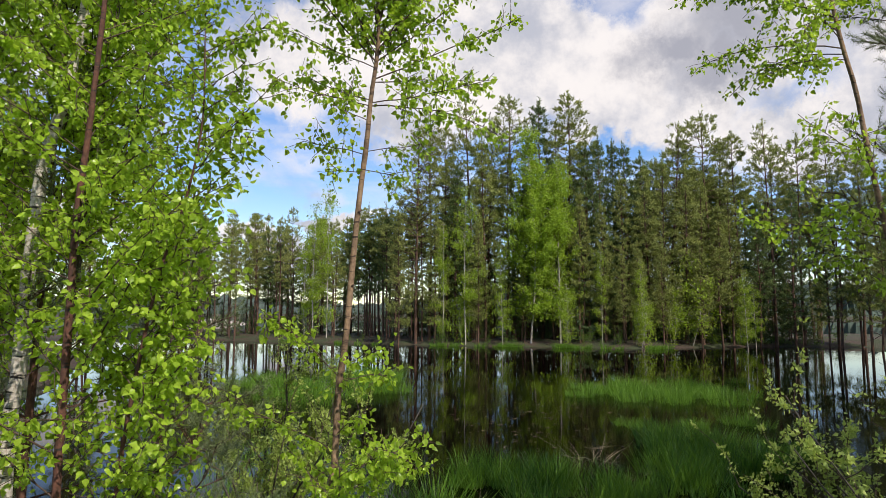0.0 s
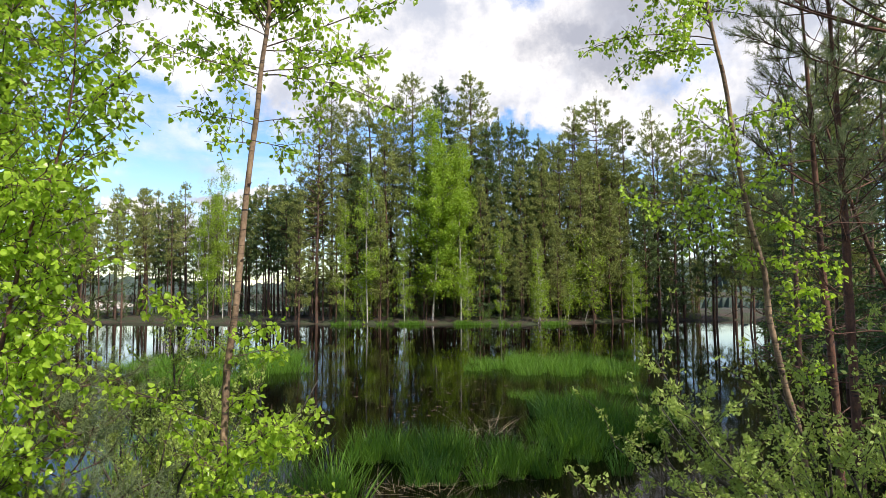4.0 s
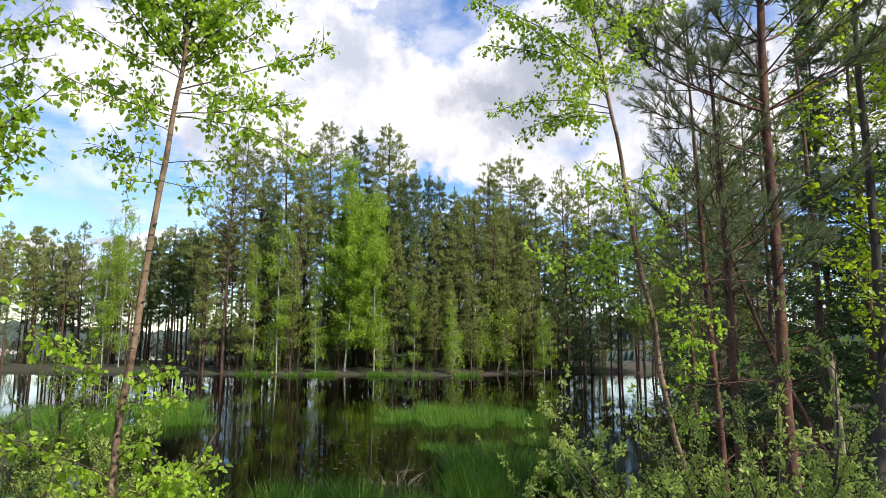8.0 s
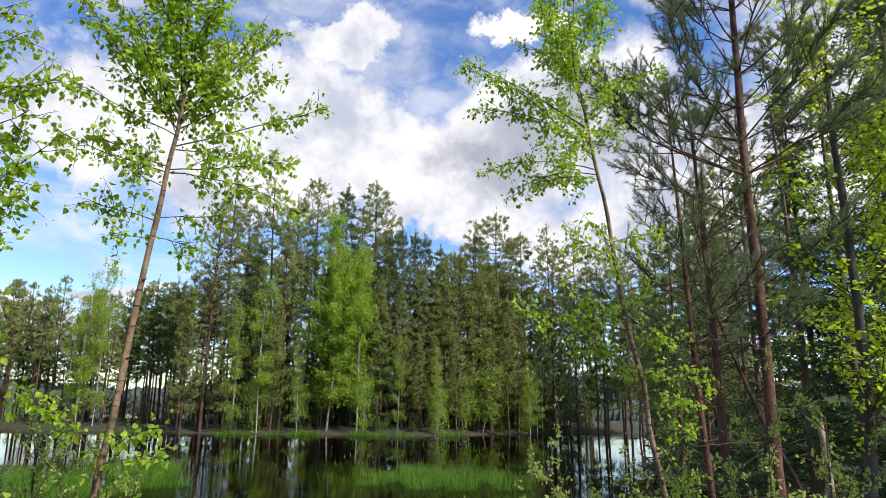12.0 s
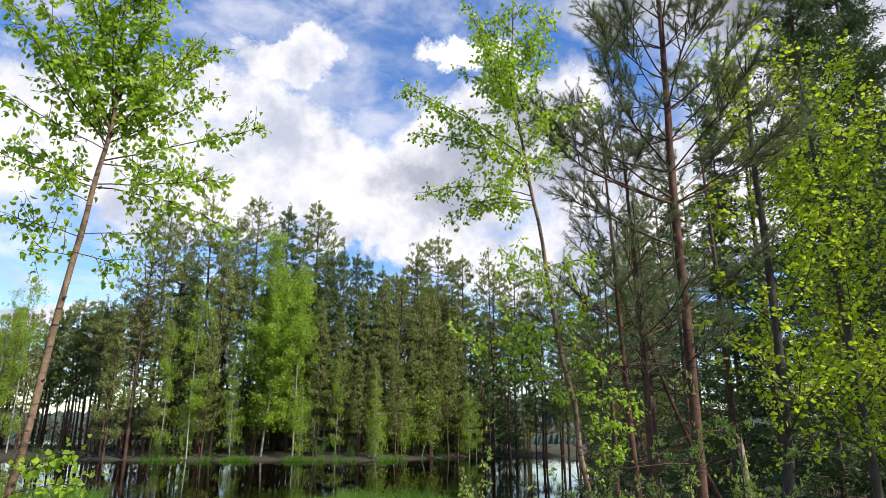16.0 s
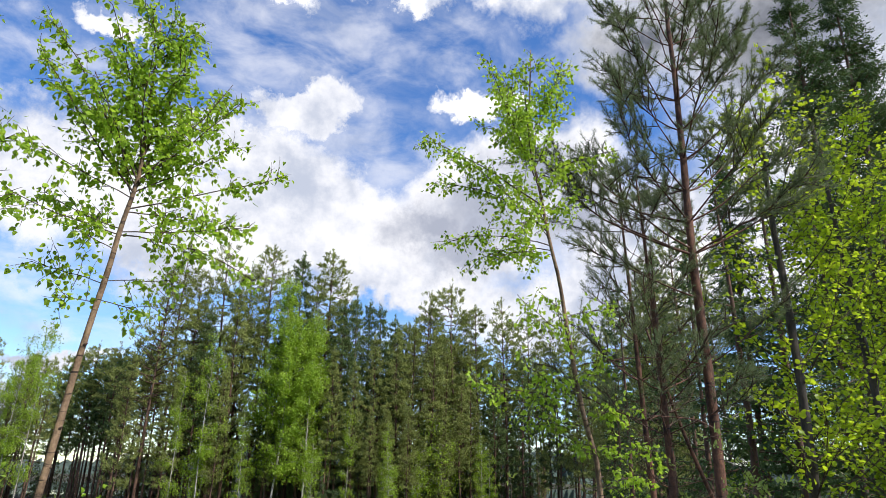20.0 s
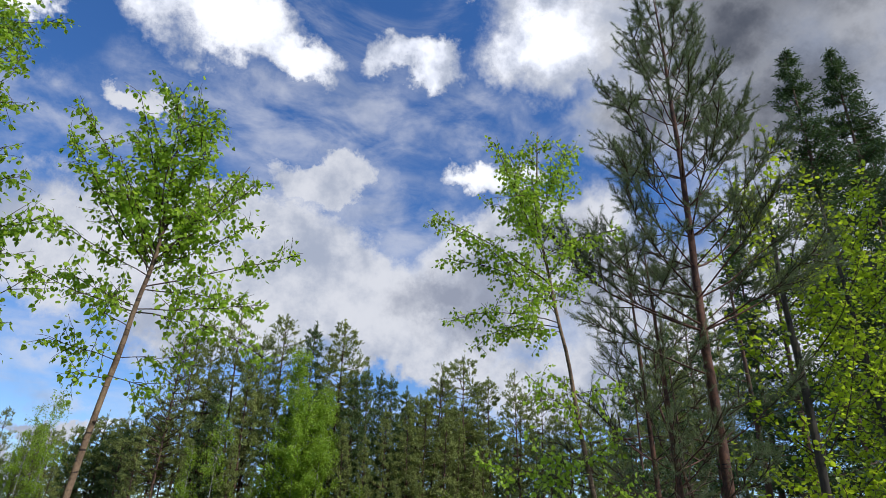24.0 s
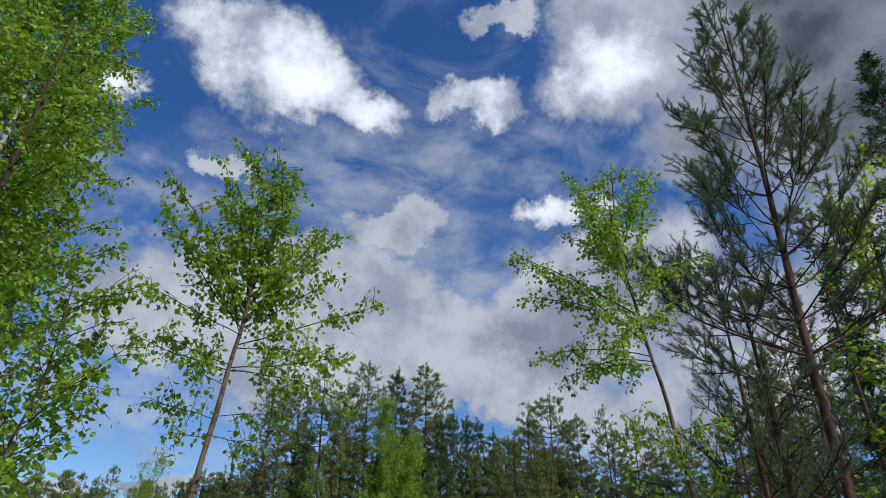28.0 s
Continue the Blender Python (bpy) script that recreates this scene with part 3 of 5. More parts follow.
def far_birch(seed, height, spread=1.8, crown=0.25, leaf=0.095, count=5200, bark=None, leaves=None, thick=0.0048, cone=False):
    rng = np.random.default_rng(seed)
    wood, limbs, green = Soup(), Soup(), Soup()
    trunk = spline([(0, 0, -0.4), (rng.normal() * 0.25, rng.normal() * 0.2, height * 0.4), (rng.normal() * 0.3, rng.normal() * 0.3, height)], 12)
    tube(wood, trunk, thick * height * np.linspace(1, 0.08, 12), 6)
    lines, weights = [], []
    for k in range(int(14 + height * (5.5 if cone else 2.6))):
        h = crown + (0.98 - crown) * rng.random() ** 0.9
        rel = (h - crown) / (1 - crown)
        reach = spread * (0.25 + 1.1 * math.sin(math.pi * min(1, 0.22 + 0.78 * rel)) ** 0.8) * rng.uniform(0.55, 1.1)
        a = rng.random() * 2 * math.pi
        if cone:
            reach = spread * (0.14 + 1.0 * (1 - rel) ** 0.8) * min(1.0, 0.45 + 1.6 * rel) * rng.uniform(0.7, 1.1)
        line = limb(rng, along(trunk, h), (math.cos(a), math.sin(a), 1.1 if cone else 0.9), reach, 6, 0.13, -0.5 if cone else -0.9)
        tube(limbs, line, np.linspace(0.022, 0.004, 7), 3)
        lines.append(line), weights.append(reach)
    pick = rng.choice(len(lines), count, p=np.array(weights) / sum(weights))
    t = rng.uniform(0.2, 1.0, count)
    pts = np.array([along(lines[i], u) for i, u in zip(pick, t)])
    # strands that hang from the limbs
    knot = np.repeat(rng.normal(size=(count // 9 + 1, 3)) * (0.26, 0.26, 0.16), 9, axis=0)[:count]
    pick2 = np.repeat(np.arange(count // 9 + 1), 9)[:count] * 9
    pts = pts[np.minimum(pick2, count - 1)]
    strand = knot + rng.normal(size=(count, 3)) * (0.07, 0.07, 0.06) - np.stack([np.zeros(count), np.zeros(count), rng.random(count) ** 1.3 * 0.55], 1)
    blades(green, pts + strand, rng.normal(size=(count, 3)) * 0.7 - (0, 0, 0.6), rng.uniform(0.7, 1.3, count) * leaf, LONG_SHAPE, LONG_FACES, rng, 2.0)
    return wood.mesh("birch_trunk", bark or BARK_BIRCH, True), limbs.mesh("birch_limbwork", bark or BARK_BIRCH, True), green.mesh("birch_crown", leaves or LEAF_FAR)


def plant(kind, meshes, x, y, scale, turn, label, category, group, z=None, tall=1.0):
    """One tree of the far wood: trunk and crown on an empty at its foot."""
    if z is None:
        z = float(ground_height(np.array(x), np.array(y)))
    ob = thing(kind, label, category, group, at=(x, y, z))
    ob.rotation_euler, ob.scale = (0, 0, turn), (scale, scale, scale * tall)
    part("trunk", meshes[0], None, ob)
    part("limbwork", meshes[1], None, ob, kind="stuff")
    part("crown", meshes[2], None, ob)
    return ob


PINES = [far_pine(11 + i, 20, c, w, 1150) for i, (c, w) in enumerate(((0.46, 2.7), (0.56, 2.9), (0.50, 2.5), (0.62, 2.8), (0.42, 2.6), (0.58, 2.4)))]
GREAT_PINE = far_pine(17, 21, 0.22, 4.2, 1500, dead=0.4)
YOUNG_PINES = [far_pine(31 + i, 15, 0.14 + 0.05 * i, 2.0, 1250, True) for i in range(4)]
DARK_PINES = [far_pine(131 + i, 15, 0.12 + 0.08 * i, 1.9, 1250, True, leaf=NEEDLE_DARK) for i in range(3)]
THIN_PINES = [far_pine(81 + i, 14, 0.36 + 0.06 * i, 1.5, 420, False, 1.1) for i in range(3)]
BACK_PINES = [far_pine(36 + i, 14, 0.34, 2.0, 520, False, 1.25, leaf=NEEDLE_DARK) for i in range(3)]
SPRUCES = [far_spruce(41 + i, 12, 1.9) for i in range(3)]
BIRCHES = [far_birch(51 + i, 14, 1.5, 0.14, 0.125, 5200) for i in range(3)]
GREAT_BIRCHES = [far_birch(55 + i, 19, 4.4, 0.12, 0.15, 26000, cone=True) for i in range(2)]
SAPLINGS = [far_birch(61 + i, 5, 0.8, 0.12, 0.10, 1500) for i in range(3)]
BUSHES = [far_birch(71 + i, 2.4, 0.9, 0.05, 0.08, 1100, BARK_GREY, LEAF_BUSH) for i in range(3)]

PINE_LABEL = "tall scots pine with a reddish bare trunk and dark crown"
YOUNG_LABEL = "young pointed pine with green needles almost to the ground"
DARK_LABEL = "pointed dark green pine among lighter trees"
WOOD = "trees of the wood across the pond"
# x, y, height of the pines whose tops stand out against the sky
plant("pine_tree", GREAT_PINE, -6.4, 60.2, 20.3 / 21, 0.6, "broad old pine with long level boughs at the wood's edge", "pine tree", WOOD)
for i, (x, y, h) in enumerate(((-5.3, 61.6, 22.8), (-3.6, 62.5, 20.0), (-1.1, 62, 23.2), (0.8, 63.5, 21.6), (2.7, 63, 23.6), (8.2, 62, 23.4), (9.8, 63, 20.8), (7.0, 64, 21.5),
                               (17.6, 62, 20.3), (20.9, 62, 21.7), (19.2, 63.5, 19.4), (24.0, 63, 19.8), (25.9, 60, 20.4), (28.8, 61, 19.1), (31.5, 60.5, 18.6), (34.0, 61, 18.4), (22.6, 64, 18.8), (27.2, 63, 18.6))):
    plant("pine_tree", PINES[i % 6], x, y, h / 20, i * 1.7, PINE_LABEL, "pine tree", WOOD)
# pointed young pines that fill the front, tall ones first
for i, (x, y, h, dark) in enumerate(((-7.9, 59.4, 12.3, 0), (0.1, 60, 18.8, 0), (-2.6, 60.4, 16.4, 1), (2.0, 60.6, 17.2, 0), (5.5, 63, 23.2, 1), (9.6, 60.2, 18.0, 1), (11.0, 60.4, 18.6, 1), (12.3, 62, 18.7, 1), (13.5, 61, 18.2, 1), (15.2, 62, 17.4, 1), (12.6, 59.4, 15.0, 0),
                                     (14.4, 59.2, 15.6, 0), (16.2, 59.6, 16.4, 0), (17.9, 59.0, 15.9, 0), (19.4, 59.4, 15.0, 0), (20.8, 58.6, 12.5, 0), (22.2, 60.0, 14.2, 0), (24.2, 59.2, 13.0, 1), (10.6, 58.4, 12.2, 0), (8.6, 58.6, 13.4, 0), (-4.6, 59.6, 12.0, 0), (-0.6, 58.8, 11.0, 0),
                                     (6.4, 60.8, 16.6, 1), (3.4, 60.2, 14.2, 1), (18.8, 57.9, 9.2, 0), (15.4, 57.4, 9.4, 0), (12.0, 57.2, 8.2, 0), (27.0, 58.6, 14.0, 1), (29.6, 58.4, 13.2, 1), (32.6, 58.8, 14.4, 1))):
    plant("pine_tree", (DARK_PINES[i % 3] if dark else YOUNG_PINES[i % 4]), x, y, h / 15, i * 2.3, DARK_LABEL if dark else YOUNG_LABEL, "pine tree", WOOD)


def joined_trees(name, label, spots):
    """Many coarse pines in one thing, for the parts of the wood where no tree stands out."""
    # the dark needles put the wood's inner shade into the colour
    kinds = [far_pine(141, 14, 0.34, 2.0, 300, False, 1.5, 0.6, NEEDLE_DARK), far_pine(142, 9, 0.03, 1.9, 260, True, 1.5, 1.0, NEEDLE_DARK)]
    shapes = []
    for pair in kinds:
        row = []
        for me in pair:
            v, f = np.empty(len(me.vertices) * 3), np.empty(len(me.polygons) * 3, int)
            me.vertices.foreach_get("co", v), me.polygons.foreach_get("vertices", f)
            row.append((v.reshape(-1, 3), f.reshape(-1, 3)))
        shapes.append(row)
    soups = (Soup(), Soup(), Soup())
    for i, (x, y, scale, kind) in enumerate(spots):
        a = i * 2.4
        turn = np.array(((math.cos(a), math.sin(a), 0), (-math.sin(a), math.cos(a), 0), (0, 0, 1)))
        z = float(ground_height(np.array(x), np.array(y)))
        for soup, (v, f) in zip(soups, shapes[kind]):
            soup.add(v @ turn * scale + (x, y, z), f)
    ob = thing(name, label, "wood", kind="stuff")
    part("trunks", soups[0], BARK_FAR, ob, kind="stuff", smooth_faces=True)
    part("limbwork", soups[1], BARK_FAR, ob, kind="stuff", smooth_faces=True)
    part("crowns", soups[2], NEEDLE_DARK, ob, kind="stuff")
    for pair in kinds:
        for me in pair:
            bpy.data.meshes.remove(me)


def fill_wood():
    rng = np.random.default_rng(21)
    for i in range(34):
        x, y = rng.uniform(-7.5, 34), 62.5 + rng.random() ** 1.2 * 13
        h = rng.uniform(14.5, 18.0) if x > -5 else rng.uniform(11, 15)
        plant("pine_tree", PINES[int(rng.integers(6))], x, y, h / 20, rng.random() * 6.3, PINE_LABEL, "pine tree", WOOD)
    # the depths of the wood, past telling apart: bare poles above, low growth beneath, shade put into their dark colour
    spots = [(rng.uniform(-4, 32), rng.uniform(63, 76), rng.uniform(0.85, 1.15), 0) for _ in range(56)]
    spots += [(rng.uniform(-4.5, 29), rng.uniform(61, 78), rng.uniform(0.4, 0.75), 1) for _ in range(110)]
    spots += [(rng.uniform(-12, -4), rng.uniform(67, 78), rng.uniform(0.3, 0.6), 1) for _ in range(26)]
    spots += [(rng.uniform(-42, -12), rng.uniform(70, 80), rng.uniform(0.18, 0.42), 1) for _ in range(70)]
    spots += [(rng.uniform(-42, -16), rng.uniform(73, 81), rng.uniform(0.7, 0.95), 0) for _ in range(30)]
    joined_trees("wood_depths", "dense pines and brush deep in the wood, darkened as if shaded", spots)
    # slim trunks and small trees of the edge
    for i in range(26):
        x = -9 + 42 * (i + rng.random()) / 26
        y = float(shore_far(x)) + 1.8 + rng.random() * 4
        plant("pine_tree", YOUNG_PINES[i % 4], x, y, rng.uniform(0.3, 0.62), rng.random() * 6.3, YOUNG_LABEL, "pine tree", WOOD)
    for i in range(12):
        x = rng.uniform(6, 33)
        y = float(shore_far(x)) + 1.5 + rng.random() * 5
        plant("spruce_tree", SPRUCES[i % 3], x, y, rng.uniform(0.35, 0.8), rng.random() * 6.3, "dark green spruce with branches down to the ground", "spruce tree", WOOD)
    for i in range(11):
        x = rng.uniform(-3, 25)
        y = float(shore_far(x)) + 0.7 + rng.random() * 2.6
        plant("birch_sapling", SAPLINGS[i % 3], x, y, rng.uniform(0.5, 1.9), rng.random() * 6.3, "fresh green birch sapling by the water", "sapling", "saplings along the far shore")
    for i in range(24):
        x = rng.uniform(-34, 35)
        y = float(shore_far(x)) + 0.4 + rng.random() * 1.6
        plant("bush", BUSHES[i % 3], x, y, rng.uniform(0.3, 0.8), rng.random() * 6.3, "small leafy bush on the far bank", "bush", "bushes along the far shore")
    # the thin row by the lake
    for i in range(64):
        x, y = rng.uniform(-40, -9), rng.uniform(66, 78)
        plant("pine_tree", THIN_PINES[i % 3], x, y, rng.uniform(0.72, 1.04) * y / 74, rng.random() * 6.3, "slender pine in a thin row by the lake", "pine tree", "thin row of pines by the lake")
    for i, (x, y, h) in enumerate(((-13.3, 68, 12.6), (-11.6, 66, 11.8), (-10.2, 65, 11.2), (-9.4, 64, 12.2), (-12.4, 66.5, 10.8), (-8.6, 62.5, 13.4), (-14.6, 69, 11.6))):
        plant("pine_tree", BACK_PINES[i % 3], x, y, h / 14, i * 1.3, "dark pine with a bare lower trunk by the lake", "pine tree", "thin row of pines by the lake")
    for i in range(18):
        x, y = rng.uniform(-12, -3), rng.uniform(61, 72)
        plant("pine_tree", PINES[(1, 3, 5)[i % 3]], x, y, rng.uniform(0.5, 0.72), rng.random() * 6.3, PINE_LABEL, "pine tree", WOOD)
    # the banks to either hand
    for i in range(46):
        y = rng.uniform(12, 56) if i % 2 else rng.uniform(30, 57)
        x = max(0.60 * y + rng.uniform(1.0, 9), 12.0)
        kind, made, label, cat = (("pine_tree", YOUNG_PINES[i % 4], YOUNG_LABEL, "pine tree"), ("spruce_tree", SPRUCES[i % 3], "dark green spruce with branches down to the ground", "spruce tree"), ("pine_tree", PINES[i % 6], PINE_LABEL, "pine tree"), ("birch_sapling", SAPLINGS[i % 3], "leafy birch sapling on the side bank", "sapling"))[i % 4]
        plant(kind, made, x, y, rng.uniform(0.6, 0.9), rng.random() * 6.3, label, cat, "trees of the side banks", z=0.3)
    for i in range(18):
        y = rng.uniform(8, 48)
        x = -(0.55 * y + rng.uniform(1, 8) + 2)
        plant("pine_tree", YOUNG_PINES[i % 4] if i % 2 else PINES[i % 6], x, y, rng.uniform(0.5, 0.8), rng.random() * 6.3, YOUNG_LABEL if i % 2 else PINE_LABEL, "pine tree", "trees of the side banks", z=0.3)


fill_wood()
for i, (x, y, h) in enumerate(((30.2, 57.5, 15), (31.8, 56.0, 16), (33.0, 54.0, 14), (30.6, 52.6, 13), (29.4, 50.0, 12), (28.4, 46.5, 12), (27.6, 44.0, 11), (32.5, 50.0, 14), (26.4, 41.5, 10), (34.5, 57.0, 16))):
    plant("pine_tree", YOUNG_PINES[i % 4], x, y, h / 15, i * 1.9, "young pine with grey-green needles on the side bank", "pine tree", "trees of the side banks", z=0.25)
BIRCH_LABEL = "light green birch in fresh spring leaf"
for i, (x, y, h, t) in enumerate(((-1.7, 58.6, 14.8, 1.2), (-3.8, 59.2, 11.2, 1.1), (1.6, 58.2, 8.4, 1.0), (-17.6, 66, 14.4, 1.25), (-16.2, 66, 15.8, 1.25), (22.4, 57.4, 7.2, 1.0), (23.4, 58.2, 6.0, 1.0), (10.2, 57.8, 8.5, 1.1), (13.6, 57.0, 7.4, 1), (-18.8, 67, 11.0, 1.2))):
    plant("birch_tree", BIRCHES[i % 3], x, y, h / 14 / t, i * 2.1, BIRCH_LABEL, "birch tree", "birches of the wood across the pond", tall=t)
for i, (x, y, h) in enumerate(((4.1, 58.8, 20.3), (6.7, 58.4, 17.0))):
    plant("birch_tree", GREAT_BIRCHES[i], x, y, h / 19, 0.4 + i, "tall bright green birch standing out before dark pines", "birch tree", "birches of the wood across the pond")


# ---- near trees ----
def hanging_leaves(rng, lines, per_metre, spread=0.05, droop=0.7, level=0.0):
    """Base points and ways of leaves that hang along the given twig lines."""
    base, way, owner = [], [], []
    for k, line in enumerate(lines):
        length = np.linalg.norm(np.diff(line, axis=0), axis=1).sum()
        n = max(2, int(length * per_metre))
        t = np.sort(rng.uniform(0.08, 1, n))
        p = along(line, t)
        d = rng.normal(size=(n, 3)) * (0.75, 0.75, 0.75 * (1 - level)) - (0, 0, droop)
        base.append(p + unit(d) * rng.uniform(0.2, 1.0, (n, 1)) * spread)
        way.append(d)
        owner.append(np.full(n, k))
    return np.concatenate(base), np.concatenate(way), np.concatenate(owner)


def near_tree(name, label, category, trunk, radii, limbs, bark, leaf_mat, seed, leaf=0.042, per_metre=44, shape=BIRCH_SHAPE, twig_step=0.055,
              twig=(0.14, 0.36), droop=0.7, single=0, twig_lift=-0.3, group="", stubs=0, level=0.0, bare=0.12):
    """A leafy tree near the camera. limbs: (start along trunk 0..1, way, length, lift)."""
    rng = np.random.default_rng(seed)
    ob = thing(name, label, category, group, at=tuple(trunk[0]))
    foot = np.array(trunk[0])
    path = spline(trunk, 40) - foot
    s = Soup()
    tube(s, path, np.interp(np.linspace(0, 1, 40), np.linspace(0, 1, len(radii)), radii), 10, rng, 0.06)
    part("trunk", s, bark, ob, smooth_faces=True)
    for k in range(stubs):
        t = rng.uniform(0.15, 0.62)
        a = rng.random() * 6.2832
        r = float(np.interp(t, np.linspace(0, 1, len(radii)), radii))
        out = np.array((math.cos(a), math.sin(a), 0.5))
        b = Soup()
        p = along(path, t)
        tube(b, [p + out * r * 0.5, p + out * r * 1.05, p + out * (r * 1.1 + rng.uniform(0.006, 0.03))], (r * 0.55, r * 0.4, 0.003), 7, rng, 0.1)
        part("branch_stub", b, TWIG, ob, smooth_faces=True)
    lines, twigs, owners = [], Soup(), []
    for t, way, length, lift in limbs:
        line = limb(rng, along(path, t), way, length, 8, 0.08, lift)
        b = Soup()
        r = max(0.003, 0.0052 * length)
        tube(b, line, np.linspace(r, 0.0022, 9), 6)
        bough = part("branch", b, TWIG, ob, smooth_faces=True)
        lines.append(line[1:])
        owners.append(bough)
        n = max(2, int(length / twig_step))
        for u in rng.uniform(bare, 1.0, n):
            d = unit(line[-1] - line[0]) * 0.5 + rng.normal(size=3) * 0.65 + (0, 0, 0.15)
            tw = limb(rng, along(line, u), d, rng.uniform(*twig) * (1.15 - 0.5 * u), 4, 0.16, twig_lift)
            tube(twigs, tw, np.linspace(0.0028, 0.0012, 5), 3)
            lines.append(tw)
            owners.append(bough)
    if twigs.n:
        part("twigwork", twigs, TWIG, ob, kind="stuff")
    base, way, owner = hanging_leaves(rng, lines, per_metre, droop=droop, level=level)
    size = leaf * rng.uniform(0.55, 1.25, len(base))
    cut = len(base) - single if single else len(base)
    order = rng.permutation(len(base))
    base, way, size, owner = base[order], way[order], size[order], owner[order]
    green = Soup()
    blades(green, base[:cut], way[:cut], size[:cut], shape, BIRCH_FACES, rng, 1.0, level)
    part("foliage", green, leaf_mat, ob, kind="stuff")
    if single:
        one = Soup()
        blades(one, [(0, 0, 0)], [(1, 0, 0)], leaf, shape, BIRCH_FACES, np.random.default_rng(1))
        me = one.mesh("leaf", leaf_mat)
        for p, d, k, o in zip(base[cut:], way[cut:], size[cut:], owner[cut:]):
            lf = part("leaf", me, None, owners[o])
            q = Vector(d).to_track_quat("X", "Z")
            lf.location, lf.rotation_mode, lf.rotation_quaternion, lf.scale = p, "QUATERNION", q, (k / leaf,) * 3
    return ob


def fan(rng, count, t0, t1, length, lift, rise=0.5, az=None, spread=math.pi, taper=0.5):
    """Limbs spread up a trunk: longer low down, their azimuths all round or about az."""
    out = []
    for k in range(count):
        u = (k + rng.random()) / count
        a = (rng.random() * 2 - 1) * spread + (az if az is not None else 0)
        out.append((t0 + (t1 - t0) * u, (math.sin(a), math.cos(a), rise * rng.uniform(0.6, 1.5)), length * (1 - taper * u) * rng.uniform(0.7, 1.15), lift))
    return out


def bough(trunk, z, x1, z1, dy=0.0, lift=0.0):
    """A limb of near_tree() from the height z on the trunk to a point beside it."""
    t = np.asarray(trunk, float)
    d = np.concatenate([[0], np.cumsum(np.linalg.norm(np.diff(t, axis=0), axis=1))])
    x0, y0 = np.interp(z, t[:, 2], t[:, 0]), np.interp(z, t[:, 2], t[:, 1])
    way = (x1 - x0, dy, z1 - z)
    return float(np.interp(z, t[:, 2], d) / d[-1]), way, float(np.linalg.norm(way)), lift


def slender_birch():
    rng = np.random.default_rng(101)
    trunk = [(-0.88, 4.2, -0.15), (-0.87, 4.2, 1.37), (-0.84, 4.2, 1.83), (-0.83, 4.2, 2.2), (-0.79, 4.2, 2.52), (-0.76, 4.2, 2.92), (-0.72, 4.2, 3.4), (-0.68, 4.2, 3.75), (-0.65, 4.2, 4.1), (-0.61, 4.2, 4.45), (-0.63, 4.2, 4.95), (-0.66, 4.2, 5.62)]
    ends = [  # height on the trunk, x and z of the end, depth: the limbs that show singly, then the crown
        (3.58, -0.94, 3.60, 0.0), (3.70, -1.12, 3.83, 0.1), (3.72, -0.32, 3.78, 0.0), (3.60, -0.45, 3.58, 0.15), (3.92, -0.88, 3.99, -0.1), (4.02, -1.32, 4.24, 0.0), (4.06, -1.22, 4.38, 0.25),
        (4.02, 0.20, 4.18, 0.1), (4.04, 0.06, 4.10, -0.3), (4.20, 0.27, 4.46, 0.0), (4.18, 0.06, 4.36, 0.4), (4.28, -1.25, 4.58, 0.0),
        (4.28, -0.95, 4.92, 0.1), (4.32, -1.48, 5.14, 0.0), (4.40, -1.22, 5.36, -0.2), (4.45, -1.02, 5.46, 0.4), (4.60, -0.86, 5.52, 0.0), (4.34, -0.10, 5.34, 0.0), (4.40, -0.04, 5.06, -0.2), (4.32, 0.0, 4.78, 0.1),
        (4.55, -0.43, 5.62, 0.0), (4.60, -0.30, 5.36, -0.35), (4.42, -0.50, 5.26, 0.5), (4.50, -0.72, 5.30, -0.5), (4.36, -0.34, 4.92, 0.45), (4.36, -0.90, 4.86, -0.45), (4.48, -0.20, 5.20, 0.35)]
    limbs = [bough(trunk, *e, 0.05) for e in ends] + fan(rng, 12, 0.85, 0.99, 0.55, 0.3, 0.9)
    # shoots low on the trunk
    low = [(2.30, -1.30, 2.74, -0.1), (2.38, -0.48, 2.46, -0.1), (2.28, -0.52, 2.34, 0.2), (1.85, -1.15, 2.25, -0.4), (1.55, -0.22, 1.86, -0.3), (1.60, -0.45, 2.02, -0.5), (1.50, -0.30, 1.70, 0.2), (1.42, -0.28, 1.58, -0.3),
           (1.50, -1.10, 1.80, -0.2), (1.30, -0.50, 1.44, -0.4), (1.70, -0.50, 1.80, 0.1), (1.95, -0.62, 2.16, -0.2), (1.62, -1.02, 1.72, 0.2), (1.40, -0.60, 1.86, -0.5)]
    limbs += [bough(trunk, *e, -0.15) for e in low]
    near_tree("birch_tree", "slender young birch leaning over the pond with sparse leaves", "birch tree", trunk, (0.026, 0.024, 0.021, 0.018, 0.013, 0.005), limbs, BARK_YOUNG, LEAF_BIRCH, 102, 0.039, 64, single=260, twig=(0.08, 0.26), twig_step=0.038, bare=0.14, group="birches on the near bank", stubs=22)


